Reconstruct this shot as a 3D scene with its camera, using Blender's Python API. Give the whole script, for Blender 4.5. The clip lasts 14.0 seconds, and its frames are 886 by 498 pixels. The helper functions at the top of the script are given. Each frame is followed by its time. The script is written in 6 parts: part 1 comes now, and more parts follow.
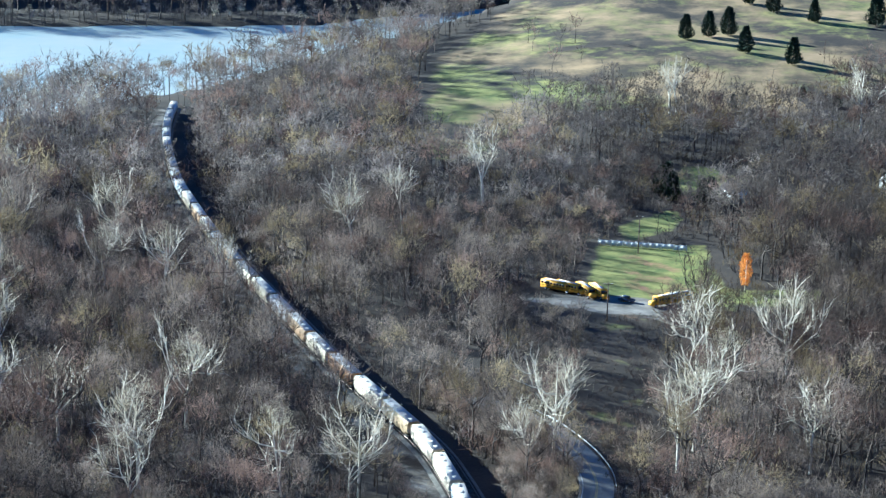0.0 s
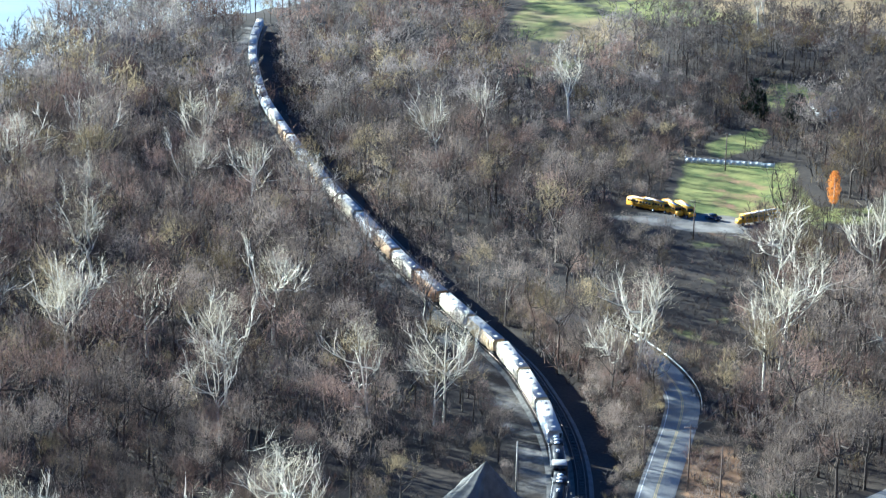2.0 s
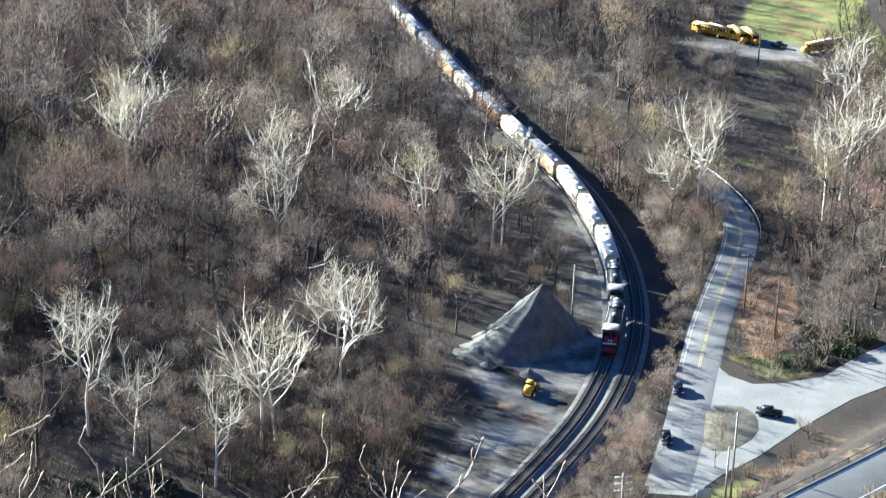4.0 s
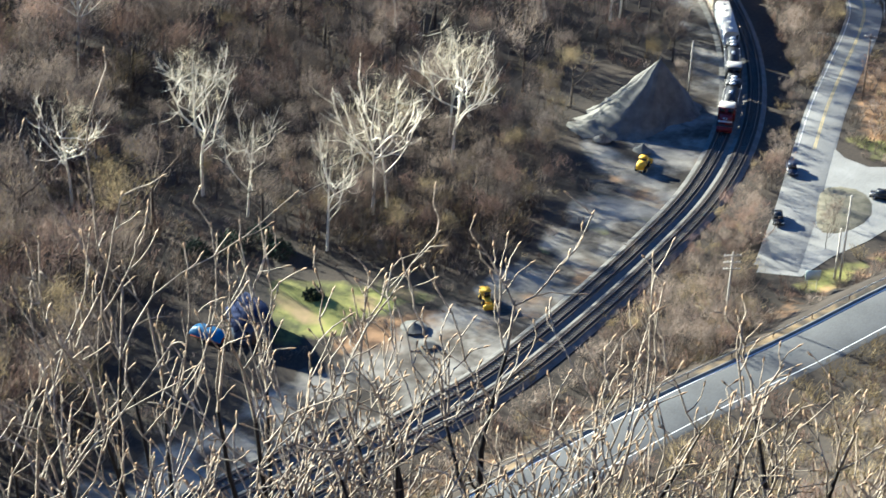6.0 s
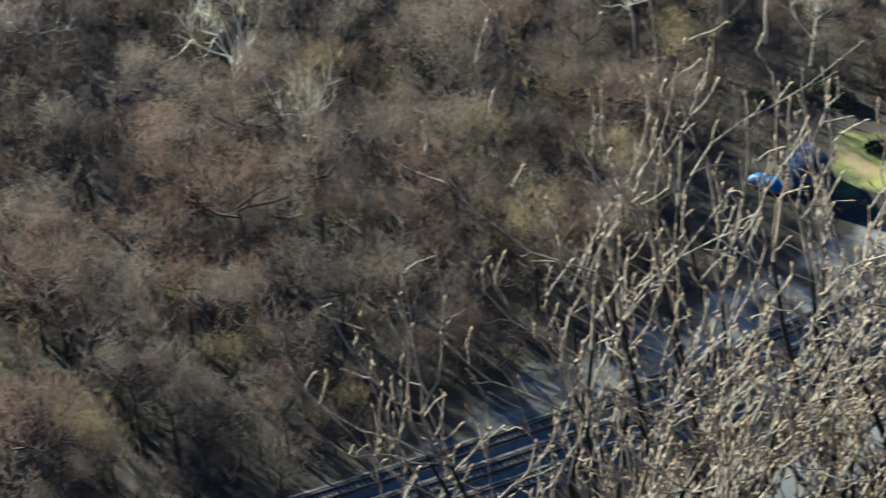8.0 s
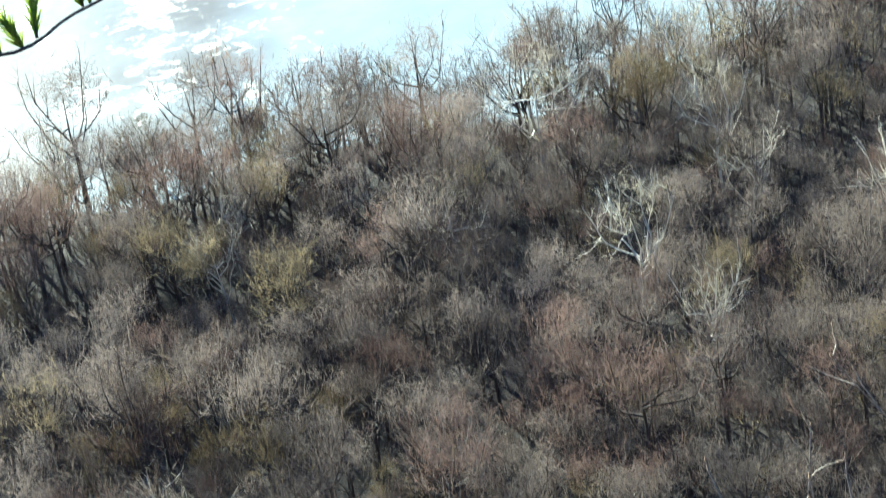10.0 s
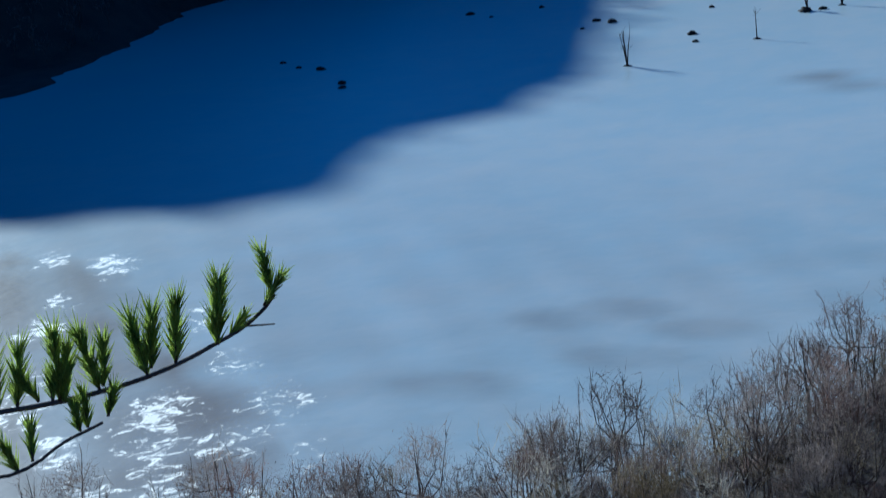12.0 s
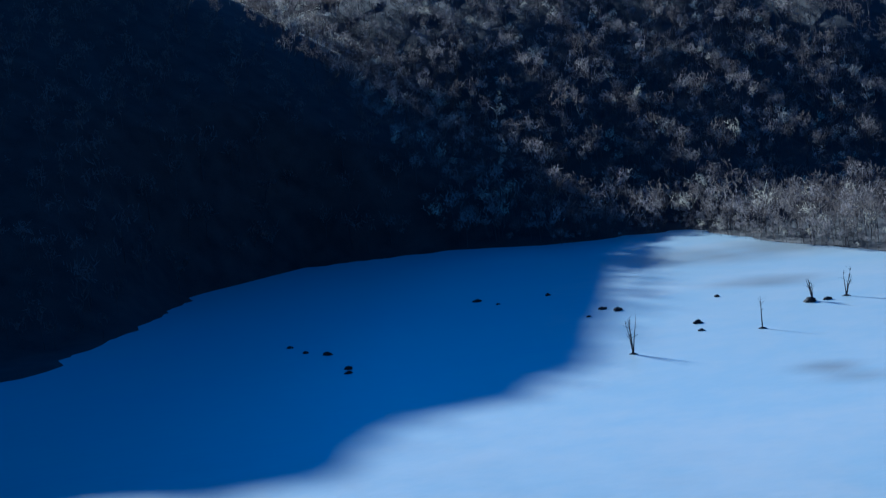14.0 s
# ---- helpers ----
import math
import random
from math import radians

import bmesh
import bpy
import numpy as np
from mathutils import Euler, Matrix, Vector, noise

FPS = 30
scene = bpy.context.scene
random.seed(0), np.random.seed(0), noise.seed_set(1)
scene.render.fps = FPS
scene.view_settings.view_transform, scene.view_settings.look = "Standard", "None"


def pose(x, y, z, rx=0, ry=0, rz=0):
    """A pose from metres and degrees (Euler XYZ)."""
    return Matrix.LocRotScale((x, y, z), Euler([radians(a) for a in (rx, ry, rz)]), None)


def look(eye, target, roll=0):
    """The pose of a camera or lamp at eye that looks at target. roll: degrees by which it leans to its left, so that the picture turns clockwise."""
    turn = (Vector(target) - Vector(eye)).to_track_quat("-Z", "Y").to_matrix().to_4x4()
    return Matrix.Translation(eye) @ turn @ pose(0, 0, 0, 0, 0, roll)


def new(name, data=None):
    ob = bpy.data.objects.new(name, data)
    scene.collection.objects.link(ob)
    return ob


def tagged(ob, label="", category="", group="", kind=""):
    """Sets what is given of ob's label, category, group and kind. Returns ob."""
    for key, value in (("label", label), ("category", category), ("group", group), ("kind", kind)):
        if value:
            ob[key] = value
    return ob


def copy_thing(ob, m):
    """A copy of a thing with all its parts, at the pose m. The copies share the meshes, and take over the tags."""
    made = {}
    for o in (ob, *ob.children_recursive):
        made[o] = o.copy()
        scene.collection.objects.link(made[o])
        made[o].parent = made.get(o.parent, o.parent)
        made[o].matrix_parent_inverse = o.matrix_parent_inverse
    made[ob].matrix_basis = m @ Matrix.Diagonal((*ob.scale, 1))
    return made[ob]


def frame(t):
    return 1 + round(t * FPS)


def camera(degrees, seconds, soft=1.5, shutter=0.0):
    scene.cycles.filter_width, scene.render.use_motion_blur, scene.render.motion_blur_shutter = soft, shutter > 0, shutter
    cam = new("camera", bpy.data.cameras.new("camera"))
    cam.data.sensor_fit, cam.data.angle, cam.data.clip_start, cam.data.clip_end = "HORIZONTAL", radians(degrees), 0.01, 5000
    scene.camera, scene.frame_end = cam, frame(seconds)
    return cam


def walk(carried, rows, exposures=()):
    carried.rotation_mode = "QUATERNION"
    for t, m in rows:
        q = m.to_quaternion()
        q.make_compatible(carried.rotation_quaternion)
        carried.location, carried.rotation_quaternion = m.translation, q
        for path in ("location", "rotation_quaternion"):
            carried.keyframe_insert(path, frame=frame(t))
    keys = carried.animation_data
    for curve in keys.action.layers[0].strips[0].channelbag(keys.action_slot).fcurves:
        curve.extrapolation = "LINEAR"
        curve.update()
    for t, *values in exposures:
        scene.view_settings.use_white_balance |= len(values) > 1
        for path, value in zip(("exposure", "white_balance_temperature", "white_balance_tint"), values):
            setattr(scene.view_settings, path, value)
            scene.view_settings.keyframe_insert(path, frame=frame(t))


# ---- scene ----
cam = camera(24.0, 14.0, soft=1.25, shutter=0.3)
EYE = Vector((0.0, 0.0, 155.0))
# seconds, heading to the left, pitch, lean to the right (degrees)
TURNS = [
    (0.0, -0.00, -14.00, -1.50),
    (0.5, 0.93, -14.44, -1.26),
    (1.0, 1.51, -14.93, -1.13),
    (1.5, 1.96, -15.54, -1.01),
    (2.0, 2.39, -16.31, -0.92),
    (2.5, 2.80, -17.26, -0.76),
    (2.7, 2.98, -17.67, -0.63),
    (4.8, 4.81, -23.82, -2.58),
    (5.0, 5.00, -24.45, -2.67),
    (5.5, 5.60, -26.04, -2.73),
    (6.0, 7.18, -27.66, -2.34),
    (6.5, 9.93, -29.30, -1.43),
    (7.0, 13.86, -30.61, 0.08),
    (7.5, 19.09, -31.40, 2.36),
    (8.0, 24.82, -31.55, 4.58),
    (8.5, 30.48, -31.01, 7.08),
    (8.7, 32.66, -30.60, 7.88),
    (9.3, 36.00, -28.60, 8.90),
    (10.1, 36.60, -24.20, 9.00),
    (10.8, 35.90, -19.91, 8.69),
    (11.0, 35.74, -18.72, 8.47),
    (11.5, 35.37, -16.02, 7.89),
    (12.0, 35.01, -13.68, 7.25),
    (12.5, 34.74, -11.28, 6.85),
    (13.0, 34.72, -8.95, 6.77),
    (13.5, 34.44, -7.19, 6.51),
    (14.0, 34.22, -5.86, 6.59),
]


def heading(yaw, pitch):
    y, p = radians(yaw), radians(pitch)
    return Vector((-math.sin(y) * math.cos(p), math.cos(y) * math.cos(p), math.sin(p)))


# the arms drift a little as the phone is raised
DRIFT = [(0.0, 0.0, 0.0, 0.0), (8.7, 0.0, 0.0, 0.0), (10.8, 0.0, -0.003, -0.006), (11.0, 0.0, 0.0, 0.0), (11.5, 0.0, 0.007, 0.023), (12.0, 0.009, 0.016, 0.032), (12.5, 0.015, 0.021, 0.045), (14.0, 0.02, 0.03, 0.06)]


def eye_at(t):
    d = np.array(DRIFT)
    return EYE + Vector([float(np.interp(t, d[:, 0], d[:, k])) for k in (1, 2, 3)])


walk(cam, [(t, look(eye_at(t), eye_at(t) + heading(y, p) * 100, -r)) for t, y, p, r in TURNS],
     exposures=[(0.0, 2.25, 4130, -5), (1.5, 2.5, 4250, -4), (2.7, 2.55, 4300, -3), (5.0, 2.8, 4750, -2), (6.5, 2.6, 4900, -4), (7.2, 2.5, 4950, -5), (8.0, 2.3, 4750, -8), (8.7, 2.85, 4220, -13), (9.6, 2.65, 4400, -11), (10.8, 2.85, 4600, -9), (11.0, 2.5, 4580, -7), (11.5, 1.65, 4130, -2), (12.0, 0.95, 3980, 0), (12.5, 0.7, 3940, 1), (13.0, 0.85, 3850, 1), (14.0, 1.35, 3750, 2)])

# ---- light ----
SUN_LEFT, SUN_HIGH = 60.0, 19.0
world = bpy.data.worlds.new("sky")
scene.world = world
world.use_nodes = True
sky = world.node_tree.nodes.new("ShaderNodeTexSky")
sky.sky_type = "NISHITA"
sky.sun_disc = False
sky.sun_elevation, sky.sun_rotation = radians(SUN_HIGH), radians(-SUN_LEFT)
sky.air_density, sky.dust_density, sky.ozone_density = 1.0, 0.15, 8.0
ground_light = world.node_tree.nodes["Background"]
ground_light.inputs["Strength"].default_value = 0.034
world.node_tree.links.new(sky.outputs[0], ground_light.inputs["Color"])
sun = new("sun", bpy.data.lights.new("sun", "SUN"))
sun.data.energy, sun.data.angle, sun.data.color = 5.0, radians(0.9), (1.0, 0.79, 0.54)
sun.matrix_world = look(EYE + heading(SUN_LEFT, SUN_HIGH) * 300, EYE)

# ---- helpers for meshes and materials ----
rng = np.random.default_rng(11)


def ramp_mat(name, low, high, scale=1.0, rough=0.85, bump=0.3, fine=12.0, metal=0.0, tone=0.0, per_object=0.0, spec=0.3, thin=0.0):
    """A surface with two sizes of mottling, relief, and some difference from thing to thing."""
    m = bpy.data.materials.new(name)
    m.use_nodes = True
    nt = m.node_tree
    n, ln = nt.nodes, nt.links.new
    bsdf = n["Principled BSDF"]
    geo = n.new("ShaderNodeTexCoord")
    broad = n.new("ShaderNodeTexNoise")
    broad.inputs["Scale"].default_value, broad.inputs["Detail"].default_value = scale, 5
    small = n.new("ShaderNodeTexNoise")
    small.inputs["Scale"].default_value, small.inputs["Detail"].default_value = scale * fine, 4
    ln(geo.outputs["Object"], broad.inputs["Vector"])
    ln(geo.outputs["Object"], small.inputs["Vector"])
    mix = n.new("ShaderNodeMath")
    mix.operation = "MULTIPLY_ADD"
    mix.inputs[1].default_value = 0.45
    half = n.new("ShaderNodeMath")
    half.operation = "MULTIPLY"
    half.inputs[1].default_value = 0.55
    ln(broad.outputs["Fac"], half.inputs[0])
    ln(small.outputs["Fac"], mix.inputs[0])
    ln(half.outputs[0], mix.inputs[2])
    last = mix.outputs[0]
    if tone:
        att = n.new("ShaderNodeAttribute")
        att.attribute_name = "tone"
        add = n.new("ShaderNodeMath")
        add.operation = "MULTIPLY_ADD"
        add.inputs[1].default_value = tone
        ln(att.outputs["Fac"], add.inputs[0])
        ln(last, add.inputs[2])
        last = add.outputs[0]
    if per_object:
        info = n.new("ShaderNodeObjectInfo")
        add = n.new("ShaderNodeMath")
        add.operation = "MULTIPLY_ADD"
        add.inputs[1].default_value = per_object
        ln(info.outputs["Random"], add.inputs[0])
        ln(last, add.inputs[2])
        last = add.outputs[0]
    ramp = n.new("ShaderNodeValToRGB")
    ramp.color_ramp.elements[0].position, ramp.color_ramp.elements[1].position = 0.3, 0.72
    ramp.color_ramp.elements[0].color, ramp.color_ramp.elements[1].color = (*low, 1), (*high, 1)
    ln(last, ramp.inputs["Fac"])
    ln(ramp.outputs["Color"], bsdf.inputs["Base Color"])
    bsdf.inputs["Roughness"].default_value, bsdf.inputs["Metallic"].default_value = rough, metal
    bsdf.inputs["Specular IOR Level"].default_value = spec
    if thin:
        # sprays of fine twigs let part of the light through
        glow = n.new("ShaderNodeBsdfTranslucent")
        ln(ramp.outputs["Color"], glow.inputs["Color"])
        blend = n.new("ShaderNodeMixShader")
        blend.inputs[0].default_value = thin
        ln(bsdf.outputs[0], blend.inputs[1])
        ln(glow.outputs[0], blend.inputs[2])
        ln(blend.outputs[0], n["Material Output"].inputs["Surface"])
    if bump:
        b = n.new("ShaderNodeBump")
        b.inputs["Strength"].default_value = bump
        b.inputs["Distance"].default_value = 0.034
        ln(small.outputs["Fac"], b.inputs["Height"])
        ln(b.outputs["Normal"], bsdf.inputs["Normal"])
    return m


def mesh_np(name, verts, tris, mats, which=None, tone=None):
    """A mesh of triangles from arrays; which: the material of each triangle; tone: a value of each corner point."""
    verts, tris = np.asarray(verts, np.float32), np.asarray(tris, np.int32)
    me = bpy.data.meshes.new(name)
    me.vertices.add(len(verts))
    me.vertices.foreach_set("co", verts.ravel())
    me.loops.add(tris.size)
    me.loops.foreach_set("vertex_index", tris.ravel())
    me.polygons.add(len(tris))
    me.polygons.foreach_set("loop_start", np.arange(0, tris.size, 3, dtype=np.int32))
    for m in mats:
        me.materials.append(m)
    if which is not None:
        me.polygons.foreach_set("material_index", np.asarray(which, np.int32))
    if tone is not None:
        me.attributes.new("tone", "FLOAT", "POINT").data.foreach_set("value", np.asarray(tone, np.float32))
    me.update(calc_edges=True)
    return me


class Shape:
    """Triangles gathered piece by piece, with a material number each."""

    def __init__(self):
        self.v, self.f, self.w, self.n = [], [], [], 0

    def add(self, v, f, w=0):
        v, f = np.asarray(v, float).reshape(-1, 3), np.asarray(f, int).reshape(-1, 3)
        self.v.append(v)
        self.f.append(f + self.n)
        self.w.append(np.full(len(f), w))
        self.n += len(v)
        return self

    def box(self, size, at=(0, 0, 0), w=0, turn=0.0, taper=(1, 1), lean=0.0):
        sx, sy, sz = (q / 2 for q in size)
        c = np.array([[x, y, z] for z in (-1, 1) for y in (-1, 1) for x in (-1, 1)], float)
        c[4:, 0] *= taper[0]
        c[4:, 1] *= taper[1]
        c *= (sx, sy, sz)
        c[:, 1] += lean * c[:, 2]
        a = radians(turn)
        c[:, :2] = c[:, :2] @ np.array([[math.cos(a), math.sin(a)], [-math.sin(a), math.cos(a)]])
        q = [(0, 2, 3, 1), (4, 5, 7, 6), (0, 1, 5, 4), (2, 6, 7, 3), (0, 4, 6, 2), (1, 3, 7, 5)]
        return self.add(c + np.array(at), [t for a_, b_, c_, d_ in q for t in ((a_, b_, c_), (a_, c_, d_))], w)

    def tube(self, pts, radii, sides=6, w=0, cap=True):
        pts = np.asarray(pts, float)
        rings = []
        for i, p in enumerate(pts):
            d = pts[min(i + 1, len(pts) - 1)] - pts[max(i - 1, 0)]
            d = d / (np.linalg.norm(d) + 1e-9)
            u = np.cross(d, (0.13, 0.97, 0.2) if abs(d[1]) < 0.9 else (1, 0, 0))
            u /= np.linalg.norm(u)
            v = np.cross(d, u)
            a = np.arange(sides) * 2 * np.pi / sides
            rings.append(p + radii[i] * (np.cos(a)[:, None] * u + np.sin(a)[:, None] * v))
        f = []
        for i in range(len(pts) - 1):
            for j in range(sides):
                a, b = i * sides + j, i * sides + (j + 1) % sides
                f += [(a, b, a + sides), (b, b + sides, a + sides)]
        if cap:
            for k, o in ((0, 0), (1, (len(pts) - 1) * sides)):
                for j in range(1, sides - 1):
                    f.append((o, o + j + 1, o + j) if k == 0 else (o, o + j, o + j + 1))
        return self.add(np.concatenate(rings), f, w)

    def slivers(self, base, way, length, width, w=1):
        """Thin tapering twigs, one triangle each."""
        k = len(base)
        side = np.cross(way, rng.normal(size=(k, 3)))
        side /= np.linalg.norm(side, axis=1)[:, None] + 1e-9
        side *= (width / 2)[:, None]
        v = np.stack([base - side, base + side, base + way * length[:, None]], 1)
        return self.add(v, np.arange(3 * k), w)

    def arrays(self):
        return np.concatenate(self.v), np.concatenate(self.f), np.concatenate(self.w)

    def mesh(self, name, *mats):
        v, f, w = self.arrays()
        return mesh_np(name, v, f, mats, w)


def part(name, shape, material, parent, label="", at=None):
    ob = new(name, shape.mesh(name, *(material if isinstance(material, (list, tuple)) else (material,))) if isinstance(shape, Shape) else shape)
    ob.parent = parent
    if at is not None:
        ob.matrix_basis = at
    return tagged(ob, label)


def thing(name, m, label, category, group="", kind=""):
    ob = new(name)
    ob.empty_display_size = 0.5
    ob.matrix_basis = m
    return tagged(ob, label, category, group, kind)


def smooth(a, b, x):
    t = np.clip((np.asarray(x, float) - a) / (b - a), 0, 1)
    return t * t * (3 - 2 * t)


def spline(points, step):
    """Evenly spaced points on a smooth line through the points given."""
    p = np.asarray(points, float)
    p = np.concatenate([[2 * p[0] - p[1]], p, [2 * p[-1] - p[-2]]])
    out = []
    for i in range(1, len(p) - 2):
        for t in np.linspace(0, 1, 24, endpoint=False):
            out.append(0.5 * (2 * p[i] + (p[i + 1] - p[i - 1]) * t + (2 * p[i - 1] - 5 * p[i] + 4 * p[i + 1] - p[i + 2]) * t ** 2
                              + (3 * p[i] - p[i - 1] - 3 * p[i + 1] + p[i + 2]) * t ** 3))
    out = np.array(out + [p[-2]])
    s = np.concatenate([[0], np.cumsum(np.linalg.norm(np.diff(out, axis=0), axis=1))])
    q = np.arange(0, s[-1], step)
    return np.stack([np.interp(q, s, out[:, k]) for k in range(out.shape[1])], 1)


def offset(line, d):
    """The line moved d to its right."""
    t = np.gradient(line, axis=0)
    t /= np.linalg.norm(t, axis=1)[:, None]
    return line + d * np.stack([t[:, 1], -t[:, 0]], 1)


def away(x, y, line):
    """How far points lie from a line in plan."""
    x, y = np.asarray(x, float), np.asarray(y, float)
    best = np.full(x.shape, 1e9)
    for a, b in zip(line[:-1], line[1:]):
        d = b - a
        t = np.clip(((x - a[0]) * d[0] + (y - a[1]) * d[1]) / (d @ d + 1e-9), 0, 1)
        best = np.minimum(best, np.hypot(x - a[0] - t * d[0], y - a[1] - t * d[1]))
    return best


def inside(x, y, poly):
    x, y = np.asarray(x, float), np.asarray(y, float)
    hit = np.zeros(x.shape, bool)
    for (ax, ay), (bx, by) in zip(poly, poly[1:] + poly[:1]):
        cross = ((ay > y) != (by > y)) & (x < (bx - ax) * (y - ay) / (by - ay + 1e-12) + ax)
        hit ^= cross
    return hit


def depth_in(x, y, poly):
    """Signed distance to a region's edge, positive inside."""
    line = np.array(poly + poly[:1], float)
    return np.where(inside(x, y, poly), 1, -1) * away(x, y, line)


def ribbon(line, half, z, w=0, shape=None):
    """A strip along a line: cross section as pairs (offset, height)."""
    s = shape or Shape()
    cols = [np.c_[offset(line, o), ground_z(*offset(line, 0).T) + h] for o, h in zip(half, z)]
    k = len(line)
    v = np.concatenate(cols)
    f = []
    for c in range(len(cols) - 1):
        i = np.arange(k - 1) + c * k
        f += [np.stack([i, i + k, i + 1], 1), np.stack([i + 1, i + k, i + k + 1], 1)]
    return s.add(v, np.concatenate(f), w)


# ---- the lie of the land ----
RIVER = [(-700, -300), (-420, 60), (-330, 215), (-285, 275), (-255, 310), (-222, 335), (-205, 372), (-196, 400), (-182, 470), (-190, 560),
         (-196, 680), (-192, 780), (-176, 836), (-150, 872), (-112, 912), (-92, 960), (-60, 1040), (60, 1180), (40, 1220), (-70, 1110), (-110, 1098), (-232, 1072),
         (-360, 1095), (-486, 1150), (-600, 1230), (-683, 1300), (-747, 1245), (-845, 1245), (-925, 1190), (-932, 1072), (-860, 931),
         (-800, 800), (-860, 600), (-1000, 300), (-1500, -300)]
TRACK = spline([(-112, 850), (-110, 815), (-107, 785), (-102, 751), (-91.5, 697), (-80.5, 655), (-70, 619), (-58, 581), (-41.5, 535), (-29.5, 501), (-17, 470),
                (-4.5, 439), (1, 419), (5, 399), (7, 380), (7.3, 362), (6, 346), (3.6, 332), (0, 318), (-6, 301), (-14, 281), (-24.5, 258), (-34, 243), (-49, 222),
                (-66, 200), (-86, 178), (-110, 154), (-150, 116), (-200, 70)], 1.5)
ROAD = spline([(8, 475), (20, 462), (27, 449), (32, 434), (34, 420), (32.5, 405), (29, 386), (25.3, 365), (23, 348), (21, 332), (19.5, 320), (17.4, 306), (16, 297)], 2.0)
HIGHWAY = spline([(145, 394), (95, 348), (51.5, 298.5), (35.5, 280.5), (20.5, 262), (2.5, 241), (-15.5, 218), (-35.5, 193), (-70, 149), (-125, 84), (-195, -4)], 3.0)
ROCKY_FIELD = [(-6, 1000), (-14, 860), (-10, 745), (8, 748), (24, 789), (44, 842), (73, 862), (109, 868), (140, 845), (173, 895), (215, 938), (420, 960), (900, 1100), (900, 2200), (84, 2200), (52, 1200), (16, 1060)]


def ridge(x, y, ax, ay, bx, by, ha, hb, slope):
    d = np.array([bx - ax, by - ay], float)
    t = np.clip(((x - ax) * d[0] + (y - ay) * d[1]) / (d @ d), 0, 1)
    return ha + (hb - ha) * t - slope * np.hypot(x - ax - t * d[0], y - ay - t * d[1])


def wobble(x, y, size, seed=0.0):
    s = 1.0 / size
    return (np.sin(x * s * 1.7 + 3 * np.sin(y * s * 0.9 + seed)) + np.sin(y * s * 2.1 + 2.3 * np.sin(x * s * 1.1 + 1.7 + seed)) + np.sin((x + y) * s * 3.3 + seed)) / 3


# the mountain across the river, in the sun's own directions: how far across its rays, and how far down them the shadow of its crest reaches the water
CREST = [(120, -800), (179, -734), (209, -705), (244, -665), (282, -663), (311, -690), (346, -725), (409, -743), (449, -771), (489, -826), (504, -871), (529, -883), (563, -917), (597, -986), (626, -1063), (661, -1152), (691, -1240),
         (728, -1285), (771, -1290), (800, -1270), (850, -1230), (1000, -1200), (1200, -1170)]
DOWN, ACROSS = (math.sin(radians(60)), -math.cos(radians(60))), (math.cos(radians(60)), math.sin(radians(60)))


def down_sun(x, y):
    """Distances along the sun's rays in plan, and across them."""
    return x * DOWN[0] + y * DOWN[1], x * ACROSS[0] + y * ACROSS[1]


def crest_line(a):
    return -1717 - (a - 256) * 0.277


def crest_ridges():
    out = []
    for a, tip in CREST:
        l = crest_line(a)
        out.append((l * DOWN[0] + a * ACROSS[0], l * DOWN[1] + a * ACROSS[1], (tip - l) * math.tan(radians(19)) - 12))
    return out


def side_valley(x, y):
    """The wooded slope behind the point, a little less steep than the sun is high."""
    d, a = down_sun(x, y)
    c = np.array(CREST)
    back = np.interp(a, c[:, 0], c[:, 1]) - 12 - d
    return np.clip(0.32 * back + 13 * wobble(x, y, 38, 6.0), 0, 190) * smooth(670, 720, a)


def ground_z(x, y):
    x, y = np.asarray(x, float), np.asarray(y, float)
    n = 0.78 * x - 0.625 * y + 152
    near = np.where(n > 13, 6 + 147.3 * np.clip((n - 13) / 139, 0, 1) ** 1.5 + np.clip(n - 152, 0, 400) * 0.12, 6 * smooth(-12, -2, n))
    near = np.where(np.hypot(x, y) < 2.5, np.minimum(near, 153.3), near)
    hill = 0.095 * np.clip(y - 840, 0, 900) * smooth(-50, 110, x)
    roll = 2.0 * wobble(x, y, 90) * smooth(430, 700, y) * smooth(20, 80, away(x, y, TRACK[::12]))
    r = depth_in(x, y, RIVER)
    bank = np.where(r > -14, np.minimum(0, -1.5 - 0.35 * (r + 6)), 0).clip(-6, 0) * (n < 0)
    crest = crest_ridges()
    mount = np.maximum.reduce([ridge(x, y, *p[:2], *q[:2], p[2], q[2], 0.66 if k < 11 else 1.0) for k, (p, q) in enumerate(zip(crest[:-1], crest[1:]))]
                              + [ridge(x, y, *crest[0][:2], -2700, 1300, crest[0][2], 560, 0.55), ridge(x, y, -2300, 1900, -700, 2300, 300, 300, 0.8), ridge(x, y, -700, 2300, 400, 1880, 300, 240, 0.9),
                                 ridge(x, y, 400, 1880, 1900, 2500, 300, 200, 0.4), ridge(x, y, -300, 1235, 60, 1330, 70, 75, 0.8), side_valley(x, y)])
    far = np.where(r < 0, np.clip(mount, 0, None) * smooth(0, 60, -r) * smooth(900, 1040, y + 0.9 * np.clip(-x - 560, 0, 400)), 0)
    far = far * (1 + 0.012 * wobble(x, y, 170, 2.0))
    return np.maximum.reduce([near, hill + roll, np.zeros_like(x)]) * (r < -6) + bank + np.where(far > 0.5, far, 0) * (r < 0)

